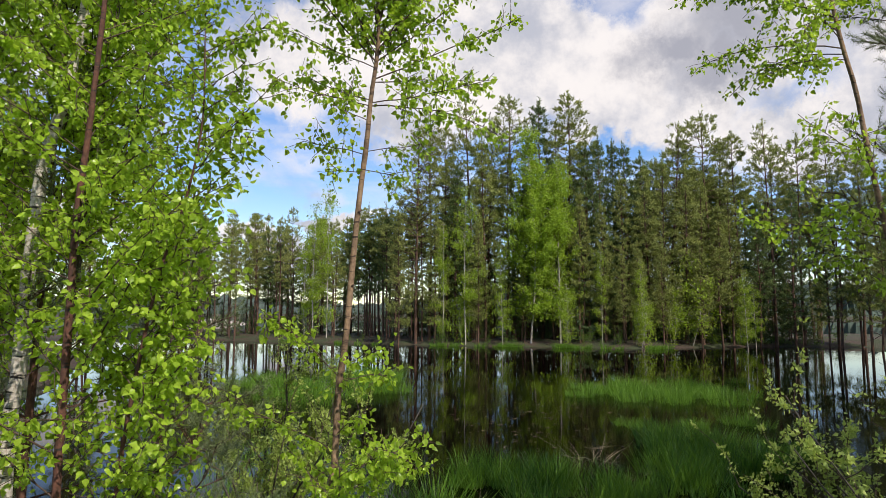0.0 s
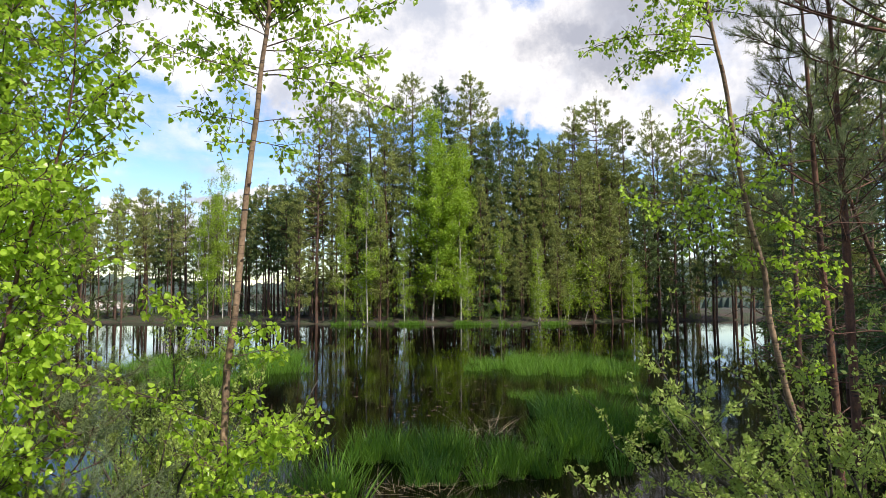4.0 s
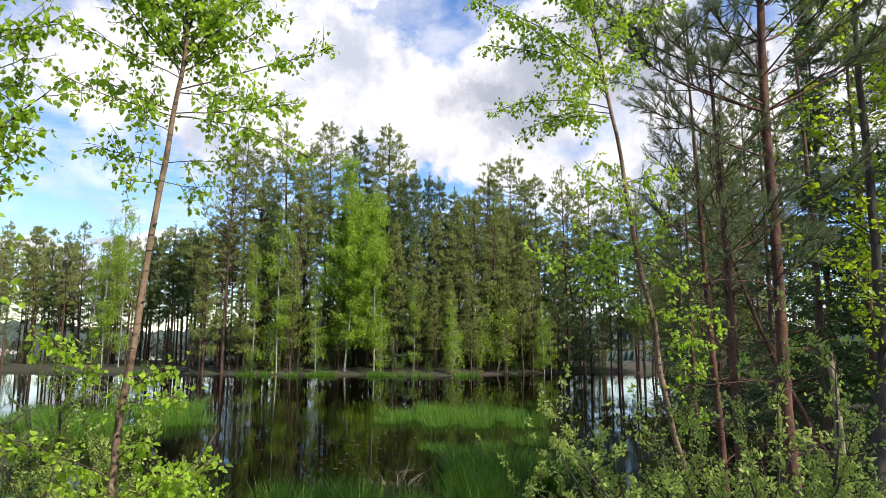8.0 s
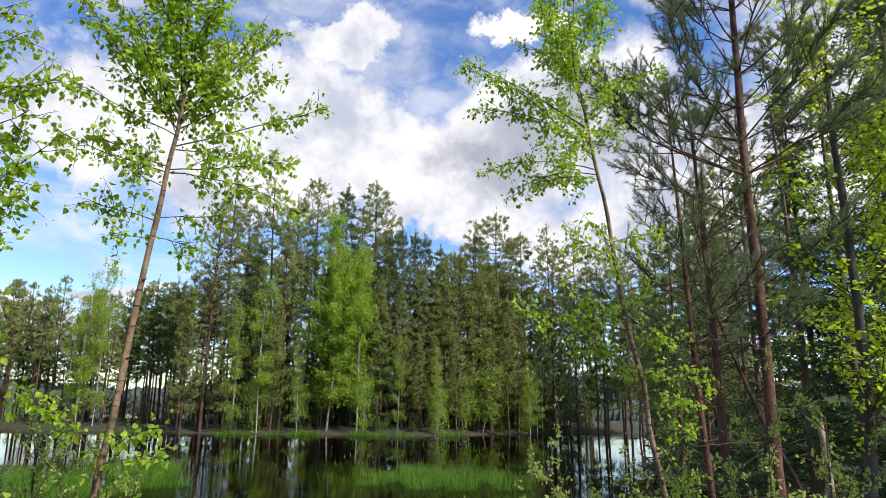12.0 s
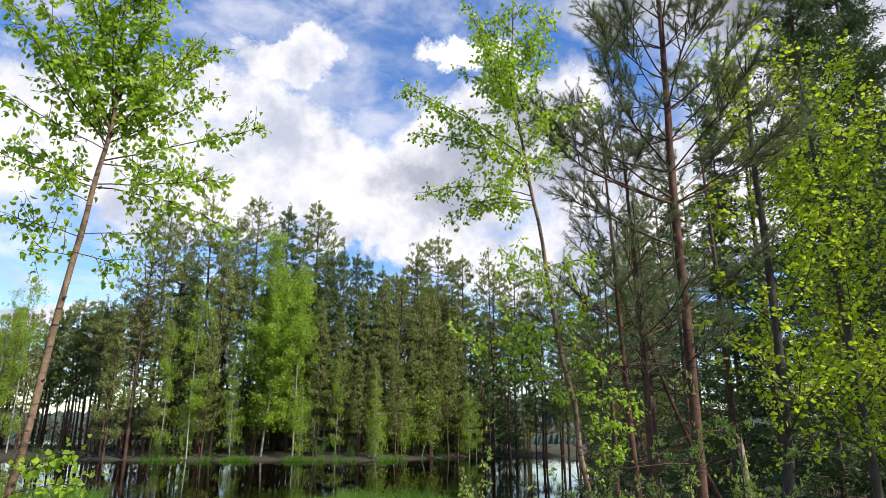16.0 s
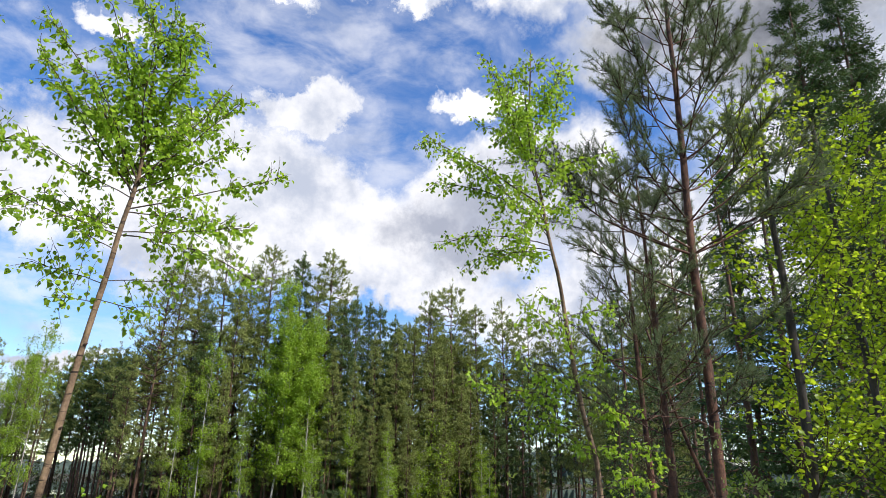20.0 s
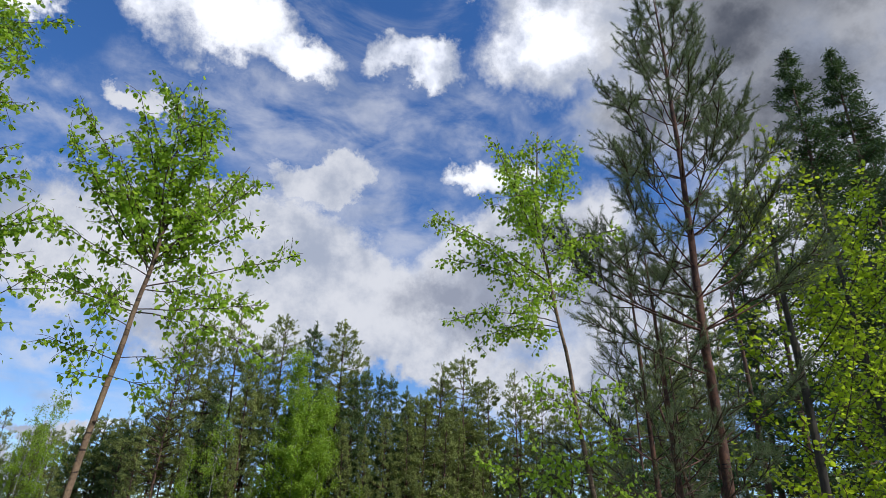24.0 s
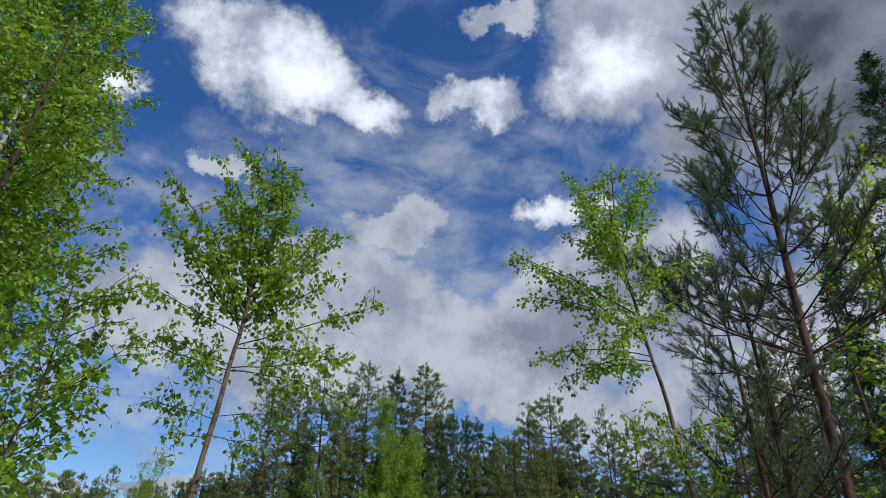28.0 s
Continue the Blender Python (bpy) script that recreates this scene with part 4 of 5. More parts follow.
def kinked_birch():
    rng = np.random.default_rng(111)
    trunk = [(3.2, 4.6, 0.0), (3.05, 4.6, 1.52), (2.95, 4.6, 1.93), (2.89, 4.6, 2.22), (2.83, 4.6, 2.52), (2.83, 4.6, 2.73), (2.78, 4.6, 2.94), (2.72, 4.6, 3.16), (2.67, 4.6, 3.47), (2.62, 4.6, 3.8), (2.57, 4.6, 4.2), (2.49, 4.6, 4.56), (2.42, 4.6, 5.01), (2.34, 4.6, 5.42), (2.36, 4.6, 6.0), (2.38, 4.6, 6.42)]
    ends = [(4.42, 1.98, 4.52, 0.0, -1.2), (4.50, 1.60, 4.80, 0.1, -0.5), (4.62, 1.56, 5.12, 0.0, -0.5), (4.72, 1.62, 5.40, 0.3, -0.3), (4.85, 1.52, 5.70, 0.0, -0.2), (5.0, 1.72, 5.92, -0.3, 0.0), (5.2, 1.95, 6.10, 0.1, 0.0), (4.56, 1.92, 4.86, -0.45, -0.9), (4.46, 1.80, 4.74, 0.4, -1.0),
            (4.80, 2.88, 5.02, 0.0, -0.3), (4.92, 2.84, 5.38, 0.3, 0.0), (5.1, 3.02, 5.58, -0.1, 0.0), (5.2, 2.86, 5.98, 0.1, 0.1), (5.5, 2.78, 6.34, 0.0, 0.1), (5.6, 2.12, 6.28, 0.1, 0.1), (4.7, 2.45, 5.20, 0.6, 0.0), (4.9, 2.20, 5.50, -0.6, 0.0), (5.3, 2.20, 5.90, 0.5, 0.0), (5.4, 2.50, 5.95, -0.5, 0.0),
            (3.9, 3.0, 4.06, -0.1, 0.0), (3.75, 2.2, 4.04, 0.1, 0.0), (3.6, 2.26, 3.86, -0.2, 0.0), (3.35, 2.95, 3.6, -0.2, 0.0), (3.1, 3.2, 3.26, 0.0, -0.2), (2.9, 3.24, 3.02, -0.1, -0.3), (2.6, 3.26, 2.7, 0.1, -0.3), (2.8, 2.56, 2.98, 0.0, 0.0), (3.3, 2.14, 3.46, 0.0, 0.0), (3.2, 1.86, 3.34, 0.2, 0.0), (3.05, 2.30, 3.18, 0.3, 0.0),
            (2.3, 3.2, 2.44, -0.1, 0.0), (2.0, 3.2, 2.16, -0.1, 0.0)]
    limbs = [bough(trunk, *e) for e in ends] + fan(rng, 8, 0.82, 0.98, 0.4, 0.2, 0.9)
    near_tree("birch_tree", "kinked thin birch with peeling tan bark by the water", "birch tree", trunk, (0.026, 0.024, 0.021, 0.017, 0.011, 0.004), limbs, BARK_YOUNG, LEAF_BIRCH, 112, 0.037, 66, single=200, twig=(0.10, 0.30), twig_step=0.042, bare=0.16, twig_lift=-0.6, group="birches on the near bank", stubs=16)


def left_thicket():
    rng = np.random.default_rng(121)
    trunk = [(-2.70, 3.9, 0.5), (-2.71, 3.9, 1.95), (-2.67, 3.9, 2.37), (-2.65, 3.9, 2.94), (-2.61, 3.9, 3.55), (-2.48, 3.9, 4.08), (-2.4, 3.95, 5.0), (-2.4, 4.0, 6.4)]
    near_tree("birch_tree", "white-barked birch with grey blotches in a leafy thicket", "birch tree", trunk, (0.047, 0.042, 0.037, 0.025, 0.009), fan(rng, 60, 0.28, 0.98, 1.2, 0.0, 0.7, -0.2, 1.9, 0.5), BARK_BIRCH, LEAF_BIRCH, 122, 0.040, 66, twig=(0.12, 0.32), group="birches on the near bank")
    trunk = [(-2.07, 3.4, 0.6), (-2.06, 3.4, 1.78), (-2.05, 3.4, 2.56), (-2.04, 3.4, 3.2), (-2.0, 3.4, 3.7), (-1.95, 3.4, 4.6), (-1.95, 3.45, 6.2)]
    near_tree("birch_tree", "young birch with smooth dark red-brown bark", "birch tree", trunk, (0.024, 0.021, 0.017, 0.011, 0.005), fan(rng, 62, 0.20, 0.98, 1.05, 0.2, 0.7, -0.1, 2.4, 0.45), BARK_RED, LEAF_BIRCH, 123, 0.038, 70, twig=(0.10, 0.28), group="birches on the near bank")
    trunk = [(-1.80, 3.4, 0.5), (-1.75, 3.4, 1.79), (-1.67, 3.4, 2.42), (-1.58, 3.4, 2.9), (-1.46, 3.4, 3.28), (-1.40, 3.42, 3.7), (-1.42, 3.45, 4.2)]
    near_tree("birch_tree", "thin leaning birch sapling with dark bark", "birch tree", trunk, (0.015, 0.013, 0.010, 0.006, 0.003), fan(rng, 50, 0.18, 0.98, 0.72, 0.1, 0.6, 0.3, 2.4, 0.45), BARK_RED, LEAF_BIRCH, 124, 0.038, 72, twig=(0.10, 0.28), single=200, group="birches on the near bank")
    trunk = [(-3.7, 4.2, 0.4), (-3.65, 4.2, 2.0), (-3.4, 4.2, 4.0), (-3.1, 4.2, 6.0), (-3.0, 4.2, 8.2)]
    near_tree("birch_tree", "tall leafy birch crowding the edge of the bank", "birch tree", trunk, (0.04, 0.034, 0.022, 0.008), fan(rng, 96, 0.10, 0.98, 1.45, 0.2, 0.8, taper=0.35), BARK_GREY, LEAF_BIRCH, 125, 0.046, 60, group="birches on the near bank")


def tall_birch():
    rng = np.random.default_rng(127)
    trunk = [(-2.75, 4.4, 0.3), (-2.7, 4.4, 2.5), (-2.55, 4.4, 4.5), (-2.4, 4.4, 6.0), (-2.3, 4.4, 7.4)]
    near_tree("birch_tree", "thin tall birch with a dense leafy top", "birch tree", trunk, (0.02, 0.017, 0.012, 0.004), fan(rng, 84, 0.38, 0.99, 1.15, 0.2, 0.8, taper=0.55), BARK_GREY, LEAF_BIRCH, 128, 0.040, 62, group="birches on the near bank")


def alder():
    rng = np.random.default_rng(131)
    trunk = [(6.45, 6.4, 0.2), (6.6, 6.4, 1.4), (6.72, 6.4, 2.2), (6.78, 6.4, 3.0), (6.82, 6.4, 4.0), (6.82, 6.4, 5.1), (6.8, 6.4, 6.1), (6.87, 6.4, 7.6)]
    near_tree("alder_tree", "alder with bright yellow-green leaves and a dark trunk", "alder tree", trunk, (0.075, 0.062, 0.045, 0.02), fan(rng, 50, 0.24, 0.98, 1.9, 0.5, 0.8, taper=0.35), BARK_GREY, LEAF_ALDER, 132, 0.066, 17, ROUND_SHAPE, droop=0.08, level=0.45, twig_step=0.075, group="alders on the near bank")
    trunk = [(8.9, 7.0, 0.5), (8.8, 7.0, 3.0), (8.7, 7.0, 5.5), (8.6, 7.0, 8.2)]
    near_tree("alder_tree", "leafy alder behind the pine, yellow-green in the sun", "alder tree", trunk, (0.07, 0.055, 0.04, 0.015), fan(rng, 56, 0.20, 0.98, 2.2, 0.5, 0.8, taper=0.4), BARK_GREY, LEAF_ALDER, 133, 0.068, 18, ROUND_SHAPE, droop=0.08, level=0.45, twig_step=0.075, group="alders on the near bank")


def side_alder():
    rng = np.random.default_rng(135)
    trunk = [(11.0, 8.2, 0.6), (10.9, 8.2, 3.0), (10.8, 8.2, 5.5), (10.9, 8.2, 8.0)]
    near_tree("alder_tree", "leafy alder at the edge of the side bank", "alder tree", trunk, (0.07, 0.055, 0.04, 0.015), fan(rng, 50, 0.14, 0.98, 2.4, 0.5, 0.8, taper=0.4), BARK_GREY, LEAF_ALDER, 136, 0.078, 18, ROUND_SHAPE, droop=0.08, level=0.45, twig_step=0.08, group="alders on the near bank")


def near_pine(label, trunk, radii, limbs, seed, shoots=19, needle=0.05, group="pines on the near bank", dense=1.0):
    """A pine whose limbs end in brushes of needles."""
    rng = np.random.default_rng(seed)
    foot = np.array(trunk[0])
    ob = thing("pine_tree", label, "pine tree", group, at=tuple(foot))
    path = spline(trunk, 40) - foot
    s = Soup()
    tube(s, path, np.interp(np.linspace(0, 1, 40), np.linspace(0, 1, len(radii)), radii), 10, rng, 0.07)
    part("trunk", s, BARK_PINE, ob, smooth_faces=True)
    base, way, twigs = [], [], Soup()

    def brush(line):
        length = np.linalg.norm(np.diff(line, axis=0), axis=1).sum()
        n = int(length * 900 * dense)
        t = rng.random(n)
        p = along(line, t)
        d = unit(line[-1] - line[0])
        base.append(p)
        way.append(d * 0.55 + rng.normal(size=(n, 3)) * 0.6)

    for t, w, length, lift, needles in limbs:
        line = limb(rng, along(path, t), w, length, 8, 0.09, lift)
        b = Soup()
        tube(b, line, np.linspace(max(0.004, 0.0068 * length), 0.003, 9), 6)
        part("branch", b, BARK_PINE, ob, smooth_faces=True)
        if not needles:
            for u in rng.uniform(0.2, 1, int(length * 7)):
                tube(twigs, limb(rng, along(line, u), unit(line[-1] - line[0]) + rng.normal(size=3) * 0.7, rng.uniform(0.1, 0.4), 3, 0.2), np.linspace(0.004, 0.0015, 4), 3)
            continue
        fine = [line]
        for u in rng.uniform(0.33, 0.97, int(length * 8)):
            d = unit(line[-1] - line[0]) + rng.normal(size=3) * (0.7, 0.7, 0.4) + (0, 0, 0.1)
            sub = limb(rng, along(line, u), d, length * rng.uniform(0.16, 0.38) * (1.25 - 0.75 * u), 5, 0.1, 0.3)
            tube(twigs, sub, np.linspace(0.007, 0.003, 6), 4)
            fine.append(sub)
        for k, one in enumerate(fine):
            size = np.linalg.norm(one[-1] - one[0])
            brush(limb(rng, one[-1], one[-1] - one[-2], 0.17, 3, 0.05, 0.2))
            for u in rng.uniform(0.5 if k == 0 else 0.35, 1, int(size * shoots)):
                tw = limb(rng, along(one, u), unit(one[-1] - one[0]) + rng.normal(size=3) * 0.75 + (0, 0, 0.35), rng.uniform(0.07, 0.15), 3, 0.1, 0.3)
                tube(twigs, tw, np.linspace(0.004, 0.0025, 4), 3)
                brush(tw)
    if len(path):
        brush(limb(rng, path[-1], (0, 0, 1), 0.25, 3, 0.02))
    if twigs.n:
        part("twigwork", twigs, TWIG, ob, kind="stuff")
    green = Soup()
    base, way = np.concatenate(base), np.concatenate(way)
    blades(green, base, way, needle * rng.uniform(0.7, 1.2, len(base)), SPIKE, SPIKE_FACES, rng, 0.046)
    part("needles", green, NEEDLE_PINE, ob, kind="stuff")
    return ob


def pine_limbs(rng, t0, t1, whorls, length, rise0, rise1, needles=True, each=5, low=None):
    out = []
    for k in range(whorls):
        u = k / max(1, whorls - 1)
        turn = rng.random() * 6.3
        for j in range(each):
            a = turn + j * 2 * math.pi / each + rng.normal() * 0.25
            reach = length * (1 - u * 0.74) * rng.uniform(0.75, 1.15)
            out.append((t0 + (t1 - t0) * u, (math.cos(a), math.sin(a), rise0 + (rise1 - rise0) * u), reach, 0.4, needles))
    return out


def near_pines():
    rng = np.random.default_rng(141)
    trunk = [(5.0, 5.8, 0.15), (4.97, 5.8, 1.18), (4.93, 5.8, 2.15), (4.95, 5.8, 3.3), (4.93, 5.8, 4.5), (4.93, 5.8, 5.5), (4.96, 5.8, 6.4), (4.98, 5.8, 7.6), (4.97, 5.8, 8.4), (4.98, 5.8, 9.3), (4.95, 5.8, 10.3)]
    at = lambda z: (z - 0.15) / 10.15
    limbs = pine_limbs(rng, at(5.1), at(10.0), 13, 2.15, 0.38, 1.15)
    limbs += [(at(5.17), (-1, -0.3, 0.15), 1.9, 0.2, True), (at(5.2), (1, -0.2, 0.75), 1.2, 0.5, True), (at(4.6), (-1, 0.2, 0.1), 1.6, 0.2, True), (at(3.85), (-1, 0.1, 0.2), 1.3, 0, False), (at(3.85), (0.7, -0.6, 0.4), 1.2, 0.3, True),
              (at(4.4), (0.9, 0.5, 0.3), 0.9, 0.3, False), (at(3.2), (-0.8, -0.6, 0.1), 1.1, -0.2, False), (at(2.6), (0.8, 0.5, 0.1), 1.0, -0.2, False), (at(2.3), (-0.9, 0.4, 0.0), 1.3, -0.2, False), (at(3.5), (-0.3, -1, 0.2), 0.8, 0.2, True)]
    near_pine("tall young pine with reddish bark and brushy needles", trunk, (0.072, 0.060, 0.050, 0.040, 0.027, 0.008), limbs, 142, 12, 0.053, dense=1.0)
    rngb = np.random.default_rng(151)
    trunk = [(4.78, 6.6, 0.1), (4.75, 6.6, 1.61), (4.68, 6.6, 2.72), (4.65, 6.6, 3.5), (4.62, 6.6, 4.5), (4.58, 6.6, 5.5), (4.55, 6.6, 6.3)]
    limbs = pine_limbs(rngb, 0.52, 0.97, 7, 1.3, 0.3, 0.9, each=4) + pine_limbs(rngb, 0.2, 0.55, 6, 1.3, 0.05, 0.2, False, 3)
    near_pine("thin pine with dead lower twigs and sparse needles", trunk, (0.045, 0.036, 0.026, 0.008), limbs, 152, 7, dense=0.8)
    trunk = [(4.7, 6.2, 0.1), (4.66, 6.2, 1.78), (4.65, 6.2, 2.95), (4.63, 6.2, 4.2), (4.58, 6.2, 5.55), (4.55, 6.2, 6.2)]
    limbs = pine_limbs(rngb, 0.5, 0.97, 7, 1.4, 0.3, 0.9, each=4) + pine_limbs(rngb, 0.2, 0.55, 6, 1.3, 0.0, 0.2, False, 3)
    near_pine("thin pine with dead lower twigs and sparse needles", trunk, (0.052, 0.042, 0.03, 0.008), limbs, 153, 7, dense=0.8)
    # young pines in the left thicket
    rngc = np.random.default_rng(161)
    trunk = [(-3.0, 4.4, 0.4), (-2.95, 4.4, 2.0), (-2.9, 4.4, 3.6), (-2.9, 4.4, 4.8)]
    near_pine("young pine with soft dark needles inside the thicket", trunk, (0.035, 0.028, 0.018, 0.006), pine_limbs(rngc, 0.12, 0.97, 8, 1.5, 0.1, 0.7, each=4), 162, 7, 0.06, dense=0.7)
    trunk = [(-1.62, 3.9, 0.3), (-1.62, 3.9, 1.2), (-1.6, 3.9, 2.0)]
    near_pine("small pine with drooping dark needle branches", trunk, (0.02, 0.014, 0.005), pine_limbs(rngc, 0.15, 0.97, 6, 0.8, 0.0, 0.6, each=4), 164, 12, 0.06, dense=0.8)
    trunk = [(-2.35, 4.9, 0.2), (-2.3, 4.9, 1.6), (-2.3, 4.9, 3.0)]
    near_pine("small pine with drooping dark needle branches", trunk, (0.03, 0.02, 0.006), pine_limbs(rngc, 0.12, 0.97, 6, 1.2, 0.0, 0.6, each=4), 163, 7, 0.06, dense=0.7)


def big_spruces():
    rng_h = ((19.5, 16, 21.5, 1.0), (23.5, 17, 23.5, 1.0), (17.5, 18.5, 14.0, 1.1), (27, 19, 22, 1.1))
    tall = [far_spruce(171 + i, 20, 3.7, 0.02, 3.2, 0.7) for i in range(2)]
    for i, (x, y, h, k) in enumerate(rng_h):
        plant("spruce_tree", tall[i % 2], x, y, h / 20, i * 1.3, "tall dense dark green spruce behind the near trees", "spruce tree", "tall spruces on the bank")


def bank_spruces():
    for i, (x, y, h) in enumerate(((9.4, 10.2, 9.0), (11.4, 11.0, 10.5), (13.6, 11.6, 10.0), (12.4, 9.0, 8.5), (10.2, 12.4, 8.0), (15.5, 12.5, 12.0))):
        plant("spruce_tree", SPRUCES[i % 3], x, y, h / 12, i * 1.7, "dark spruce in the shade behind the alders", "spruce tree", "spruces behind the alders", z=0.6)


def willow(name, label, foot, stems, seed, leaf, mat, group):
    """A many-stemmed shrub: thin arching stems with small leaves in tufts."""
    rng = np.random.default_rng(seed)
    ob = thing(name, label, "shrub", group, at=foot)
    green, twigs = Soup(), Soup()
    base, way = [], []
    for w, length in stems:
        line = limb(rng, rng.normal(size=3) * (0.14, 0.14, 0.0), w, length, 10, 0.09, -0.15)
        b = Soup()
        tube(b, line, np.linspace(0.008 + 0.004 * length, 0.003, 11), 6)
        part("stem", b, BARK_GREY, ob, smooth_faces=True)
        for u in rng.uniform(0.3, 1, int(length * 10)):
            tw = limb(rng, along(line, u), unit(line[-1] - line[0]) * 0.8 + rng.normal(size=3) * 0.6 + (0, 0, 0.3), rng.uniform(0.12, 0.5), 5, 0.15, 0.3)
            tube(twigs, tw, np.linspace(0.003, 0.0012, 6), 3)
            for v in rng.uniform(0.1, 1, 10):
                n = int(rng.integers(4, 9))
                p = along(tw, v)
                base.append(np.repeat(p[None], n, 0) + rng.normal(size=(n, 3)) * 0.012)
                way.append(rng.normal(size=(n, 3)) * 0.8 + (0, 0, 0.5))
    part("twigwork", twigs, TWIG, ob, kind="stuff")
    base, way = np.concatenate(base), np.concatenate(way)
    blades(green, base, way, leaf * rng.uniform(0.5, 1.3, len(base)), LONG_SHAPE, LONG_FACES, rng, 1.5)
    part("foliage", green, mat, ob, kind="stuff")
    return ob


def shrubs():
    rng = np.random.default_rng(181)
    stems = [((rng.uniform(-1.5, 0.2), rng.uniform(-0.35, 0.3), rng.uniform(0.5, 1.05)), rng.uniform(1.3, 2.15)) for _ in range(34)]
    willow("willow_shrub", "pale grey-green willow shrub with bent stems", (2.7, 3.4, 0.55), stems, 182, 0.027, LEAF_WILLOW, "willow shrubs by the pond")
    stems = [((rng.uniform(-0.9, 0.7), rng.uniform(-0.3, 0.3), rng.uniform(0.5, 1.1)), rng.uniform(0.8, 1.5)) for _ in range(14)]
    willow("willow_shrub", "low pale willow shrub among thin trunks", (3.6, 3.9, 0.5), stems, 183, 0.027, LEAF_WILLOW, "willow shrubs by the pond")
    stems = [((rng.uniform(-0.35, 0.35), rng.uniform(-0.3, 0.3), 1.3), rng.uniform(1.5, 2.5)) for _ in range(22)]
    willow("willow_shrub", "thin upright willow shrub with opening leaf buds", (-1.75, 5.6, 0.0), stems, 184, 0.028, LEAF_WILLOW, "willow shrubs by the pond")


def sedge(name, label, foot, count, radius, height, seed, mat, group, droop=0.25, width=0.011):
    """A tuft of grass blades that bow outwards; each blade has four joints."""
    rng = np.random.default_rng(seed)
    ob = thing(name, label, "grass", group, kind="stuff", at=foot)
    s = Soup()
    a, r = rng.random(count) * 6.2832, np.sqrt(rng.random(count)) * radius
    p = np.stack([r * np.cos(a), r * np.sin(a), np.full(count, -0.1)], 1)
    d = np.stack([np.cos(a) * 0.2, np.sin(a) * 0.2, np.ones(count)], 1) + rng.normal(size=(count, 3)) * (0.16, 0.16, 0)
    d = unit(d)
    h = height * rng.uniform(0.55, 1.15, count)
    side = unit(np.cross(d, rng.normal(size=(count, 3))))
    bow = unit(d * (1, 1, 0) + rng.normal(size=(count, 3)) * (0.2, 0.2, 0)) * droop
    rows = []
    for k, u in enumerate((0, 0.4, 0.75, 1.0)):
        c = p + (d * u + (bow - (0, 0, droop * 0.4)) * u ** 2.2) * h[:, None]
        w = width * (1, 0.85, 0.55, 0.04)[k]
        rows += [c - side * w / 2, c + side * w / 2]
    v = np.stack(rows, 1)
    f = np.array([(0, 1, 3), (0, 3, 2), (2, 3, 5), (2, 5, 4), (4, 5, 7), (4, 7, 6)])
    s.add(v.reshape(-1, 3), ((np.arange(count) * 8)[:, None, None] + f[None]).reshape(-1, 3))
    part("blades", s, mat, ob, kind="stuff")
    return ob


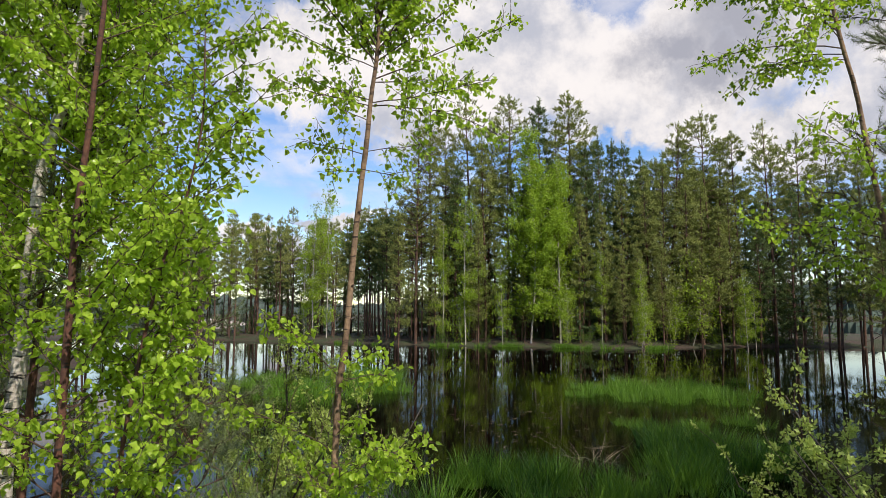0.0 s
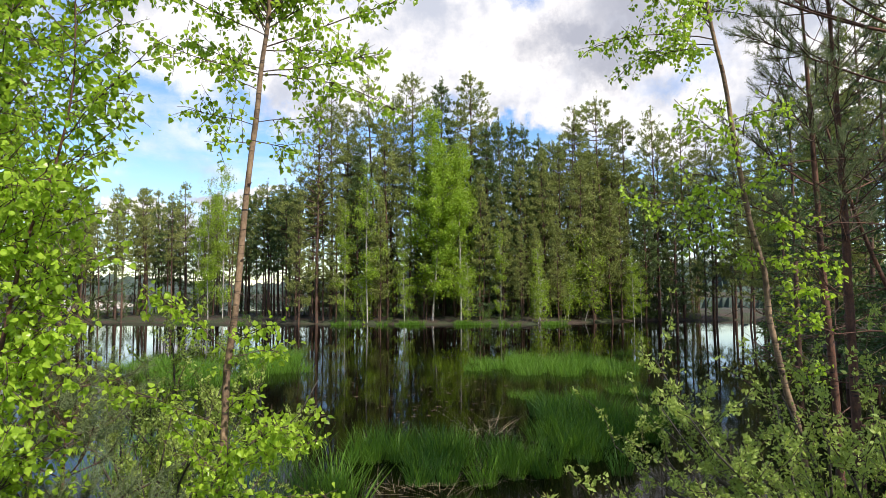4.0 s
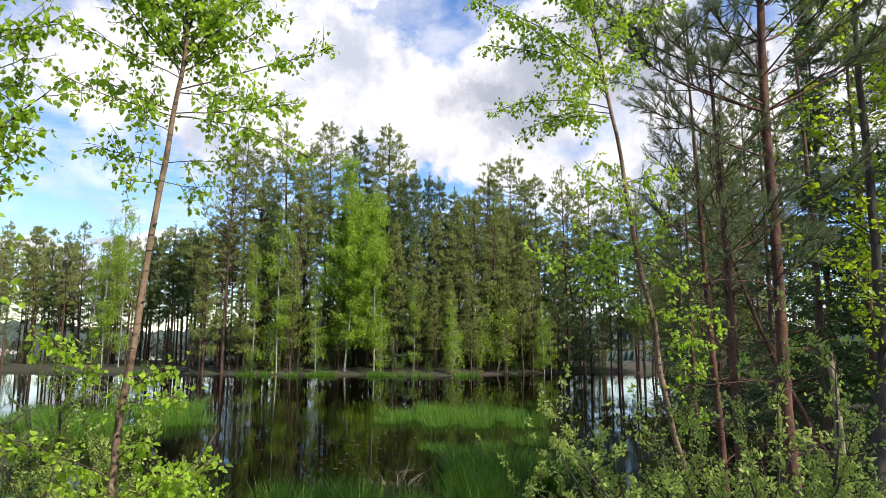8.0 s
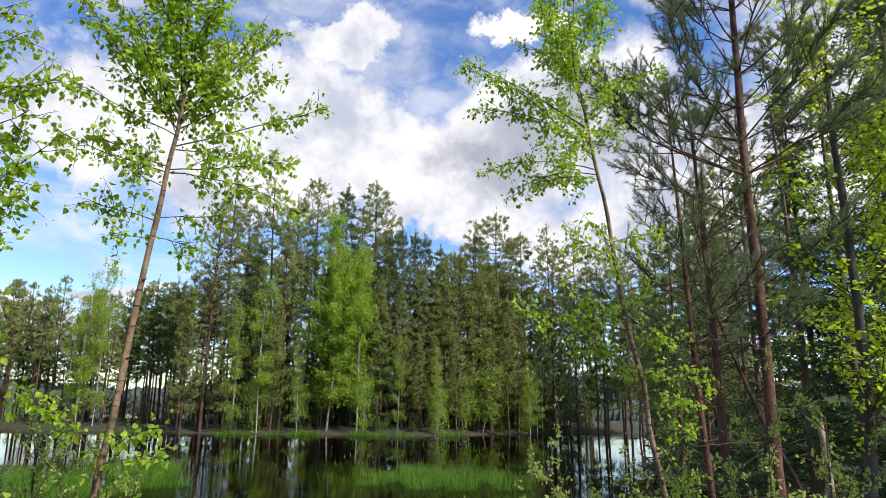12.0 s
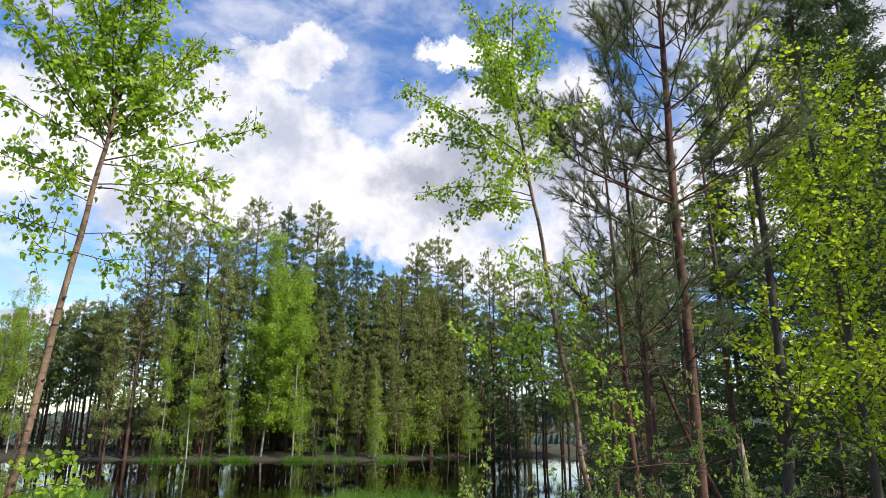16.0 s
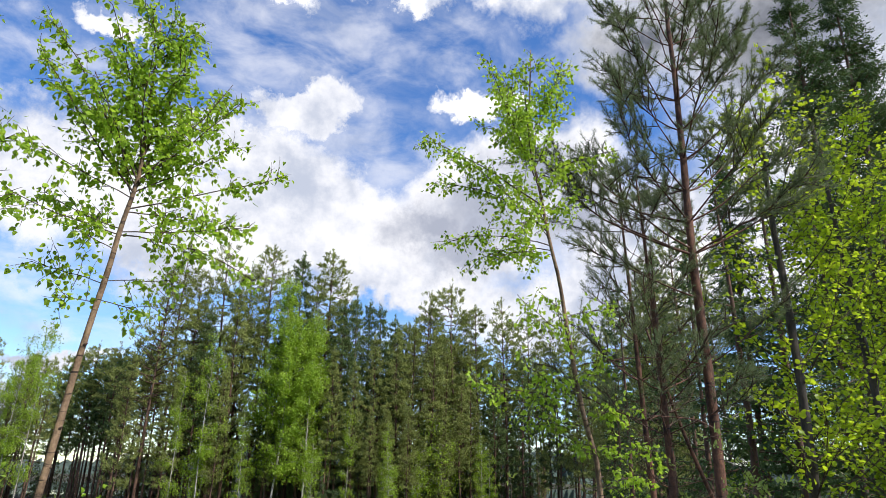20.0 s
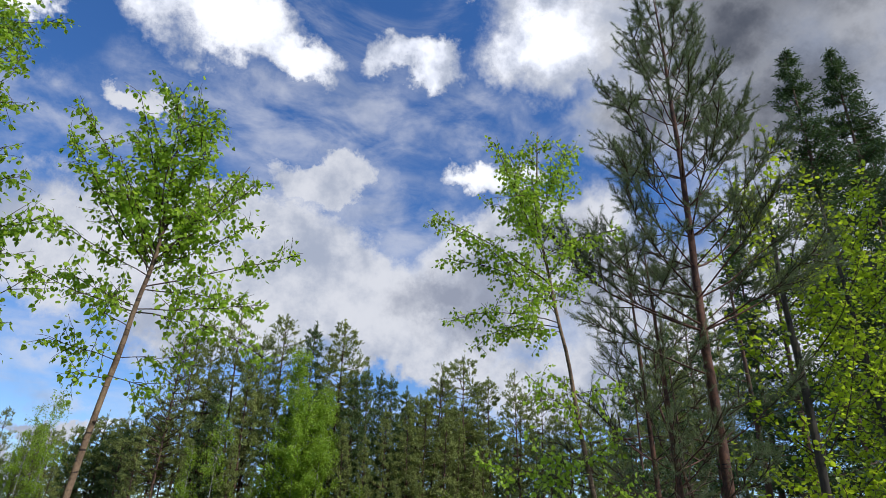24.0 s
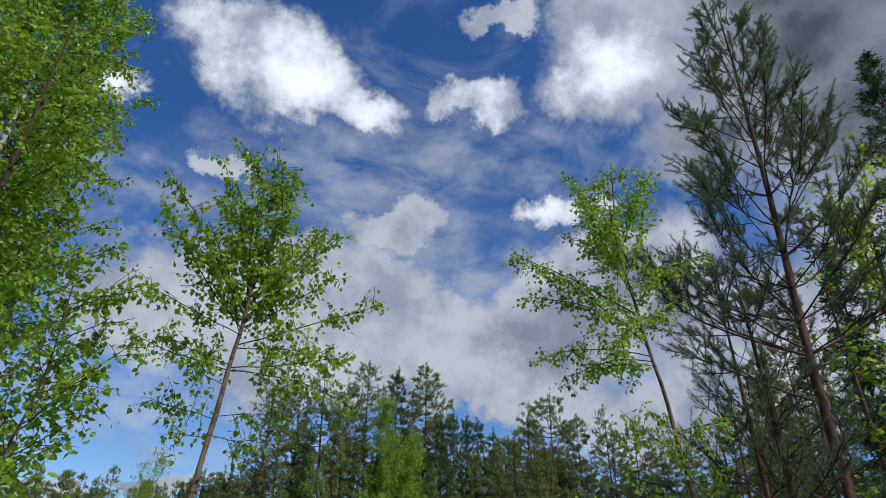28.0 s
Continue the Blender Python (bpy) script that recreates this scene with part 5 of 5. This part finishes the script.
def sedges():
    rng = np.random.default_rng(191)
    near = [sedge("sedge_tuft", "green sedge tuft standing in shallow water", (0, 0, -5), 70, 0.17, 0.78, 192 + i, (REED_DARK, REED, REED)[i], "sedge tufts in the pond", 0.18, 0.012) for i in range(3)]
    far = [sedge("sedge_tuft", "bright green sedge standing in shallow water", (0, 0, -5), 210, 0.9, 0.75, 196 + i, REED, "sedge tufts in the pond", 0.2, 0.016) for i in range(3)]
    places = []

    def patch(corners, count, kinds, lo, hi):
        c = np.array(corners, float)
        for _ in range(count):
            w = rng.dirichlet(np.ones(len(c)) * 0.8)
            x, y = w @ c
            places.append((kinds[int(rng.integers(len(kinds)))], x, y, rng.uniform(lo, hi)))

    patch([(-7, 31), (-3.6, 31), (-4.4, 21), (-2.5, 22)], 20, far, 0.55, 0.85)
    patch([(-9.5, 24), (-4.5, 18), (-10, 30), (-6, 27)], 20, far, 0.6, 0.9)
    patch([(4.8, 28), (10.6, 28), (3.6, 21), (8.5, 20)], 32, far, 0.45, 0.75)
    patch([(3.2, 17.5), (7.0, 18), (3.6, 14), (6.5, 13)], 12, far, 0.35, 0.6)
    patch([(3.0, 13), (4.8, 13), (3.6, 9.5), (2.4, 9.8)], 24, near, 0.4, 0.95)
    patch([(1.4, 9.2), (2.8, 9.6), (2.0, 10.6)], 13, near, 0.6, 0.85)
    patch([(-0.7, 10.6), (0.3, 11.4), (0.0, 10.4)], 7, near, 0.6, 0.9)
    patch([(0.4, 9.4), (1.0, 9.4)], 5, near, 0.55, 0.8)
    patch([(-0.9, 8.3), (-0.3, 8.5), (-0.6, 9.0)], 8, near, 0.8, 1.1)
    patch([(-0.9, 11.8), (0.4, 11.8), (1.5, 10.3), (2.75, 10.4), (0.3, 10.0)], 34, near, 0.55, 0.95)
    patch([(2.75, 10.6), (4.7, 13.6), (3.4, 15.0), (5.0, 11.0)], 46, near, 0.7, 1.15)
    patch([(0.2, 6.8), (1.6, 7.0), (1.0, 7.6)], 12, near, 0.5, 0.75)
    patch([(2.6, 26), (4.6, 25), (3.0, 21)], 5, far, 0.35, 0.6)
    for k, x, y, scale in places:
        copy_thing(k, pose(x, y, 0, 0, 0, rng.random() * 360) @ Matrix.Scale(scale, 4))
    bank = [sedge("shore_grass", "bright green grass tuft on the far water line", (0, 0, -5), 90, 0.42, 0.5, 201 + i, REED, "grass tufts along the far shore", 0.2, 0.03) for i in range(2)]
    for i in range(40):
        x = (-17, -12.5, -3, 0.5, 2.5, 6.5, 8.5, 14)[i % 8] + rng.normal() * 1.1
        copy_thing(bank[i % 2], pose(x, float(shore_far(x)) - rng.uniform(0.1, 0.9), 0, 0, 0, rng.random() * 360) @ Matrix.Scale(rng.uniform(0.6, 1.2), 4))
    stem = [sedge("reed_stems", "sparse thin green stems rising from the water", (0, 0, -5), 22, 0.5, 0.95, 211 + i, REED, "thin reeds in the shallows", 0.12, 0.007) for i in range(2)]
    for i in range(46):
        w = rng.dirichlet(np.ones(4) * 0.9)
        x, y = w @ np.array([(-3.4, 8), (-1.0, 6.6), (-1.2, 12), (-5.5, 14)])
        copy_thing(stem[i % 2], pose(x, y, 0, 0, 0, rng.random() * 360) @ Matrix.Scale(rng.uniform(0.6, 1.2), 4))
    dead = [sedge("dead_sedge", "bleached fallen sedge straw lying on the water", (0, 0, -5), 44, 0.35, 0.7, 206 + i, STRAW, "fallen sedge in the shallows", 1.1, 0.008) for i in range(3)]
    for i in range(14):
        w = rng.dirichlet(np.ones(5) * 0.7)
        x, y = w @ np.array([(-0.6, 9.8), (0.2, 8.2), (2.0, 9.0), (3.0, 12.5), (3.6, 17)])
        copy_thing(dead[i % 3], pose(x, y, 0.0, rng.normal() * 12, rng.normal() * 12, rng.random() * 360) @ Matrix.Diagonal((1, 1, 0.22, 1)) @ Matrix.Scale(rng.uniform(0.6, 1.1), 4))
    for k in near + far + bank + dead + stem:
        for o in list(k.children) + [k]:
            bpy.data.objects.remove(o)


def leaning_trunk():
    rng = np.random.default_rng(213)
    foot = np.array((6.75, 6.9, 0.0))
    ob = thing("leaning_trunk", "thin dead pine trunk leaning among the pines", "dead tree", at=tuple(foot))
    path = spline([(0, 0, 0), (-0.10, 0, 0.8), (-0.62, 0, 1.75), (-0.98, 0, 2.4), (-1.25, 0, 3.0), (-1.48, 0, 3.6), (-1.75, 0, 4.5)], 24)
    s = Soup()
    tube(s, path, np.linspace(0.045, 0.012, 24), 8, rng, 0.07)
    part("trunk", s, BARK_PINE, ob, smooth_faces=True)
    for k in range(16):
        t = rng.uniform(0.25, 0.98)
        line = limb(rng, along(path, t), rng.normal(size=3) * (1, 0.7, 0.3), rng.uniform(0.4, 1.1), 6, 0.14, -0.2)
        b = Soup()
        tube(b, line, np.linspace(0.007, 0.002, 7), 5)
        for u in rng.uniform(0.2, 1, 5):
            tube(b, limb(rng, along(line, u), rng.normal(size=3), rng.uniform(0.1, 0.3), 3, 0.15), np.linspace(0.003, 0.001, 4), 3)
        part("dead_branch", b, TWIG, ob)


def stump():
    rng = np.random.default_rng(211)
    ob = thing("broken_stump", "broken weathered birch stump with a splintered top", "stump", at=(4.42, 4.6, 0.2))
    s = Soup()
    path = spline([(0, 0, 0), (0, 0, 1.2), (-0.02, 0, 2.0), (-0.04, 0, 2.32)], 16)
    tube(s, path, np.linspace(0.040, 0.027, 16), 9, rng, 0.12)
    part("trunk", s, WOOD_BROKEN, ob, smooth_faces=True)
    for k in range(4):
        a = k * 1.6
        sp = Soup()
        tube(sp, [(-0.04 + 0.018 * math.cos(a), 0.018 * math.sin(a), 2.28), (-0.04 + 0.02 * math.cos(a), 0.02 * math.sin(a), 2.34 + 0.03 * k)], (0.012, 0.002), 4)
        part("splinter", sp, WOOD_BROKEN, ob)


def unseen_wood():
    """Unseen pines added behind and beside the path to block sky light, but for a gap where the sun comes in."""
    rng = np.random.default_rng(221)
    for i in range(20):
        a = radians(rng.uniform(190, 305) if i < 13 else rng.uniform(72, 106))
        r = rng.uniform(9, 20)
        plant("pine_tree", BACK_PINES[i % 3], math.sin(a) * r, math.cos(a) * r, rng.uniform(0.9, 1.3), rng.random() * 6.3, "unseen dark pine added behind the path to block light", "pine tree", "wood behind the path", z=1.0)
    # two more, also added out of view, to cast shade to the right
    for i, (x, y, h) in enumerate(((6.8, -1.2, 9.5), (15.0, 1.0, 10.0))):
        plant("pine_tree", BACK_PINES[i % 3], x, y, h / 14, i * 1.1, "unseen dark pine added behind the path to block light", "pine tree", "wood behind the path", z=1.0)


def flotsam():
    """Straws and leaves adrift on the pond."""
    rng = np.random.default_rng(231)
    ob = thing("floating_litter", "straws and old leaves floating on dark water", "litter", kind="stuff")
    n = 340
    w = rng.dirichlet(np.ones(5) * 0.8, n)
    xy = w @ np.array([(-3.5, 24), (-0.8, 10), (1.5, 9.5), (4.5, 17), (3, 30)])
    s = Soup()
    blades(s, np.stack([xy[:, 0], xy[:, 1], np.full(n, 0.012)], 1), np.stack([rng.normal(size=n), rng.normal(size=n) * 0.6, np.zeros(n)], 1), rng.uniform(0.03, 0.18, n), LONG_SHAPE, LONG_FACES, rng, 0.35, 0.9)
    part("straw", s, OLD_LEAF, ob, kind="stuff")


unseen_wood()
flotsam()
slender_birch()
kinked_birch()
left_thicket()
tall_birch()
alder()
side_alder()
near_pines()
big_spruces()
bank_spruces()
shrubs()
sedges()
leaning_trunk()
stump()
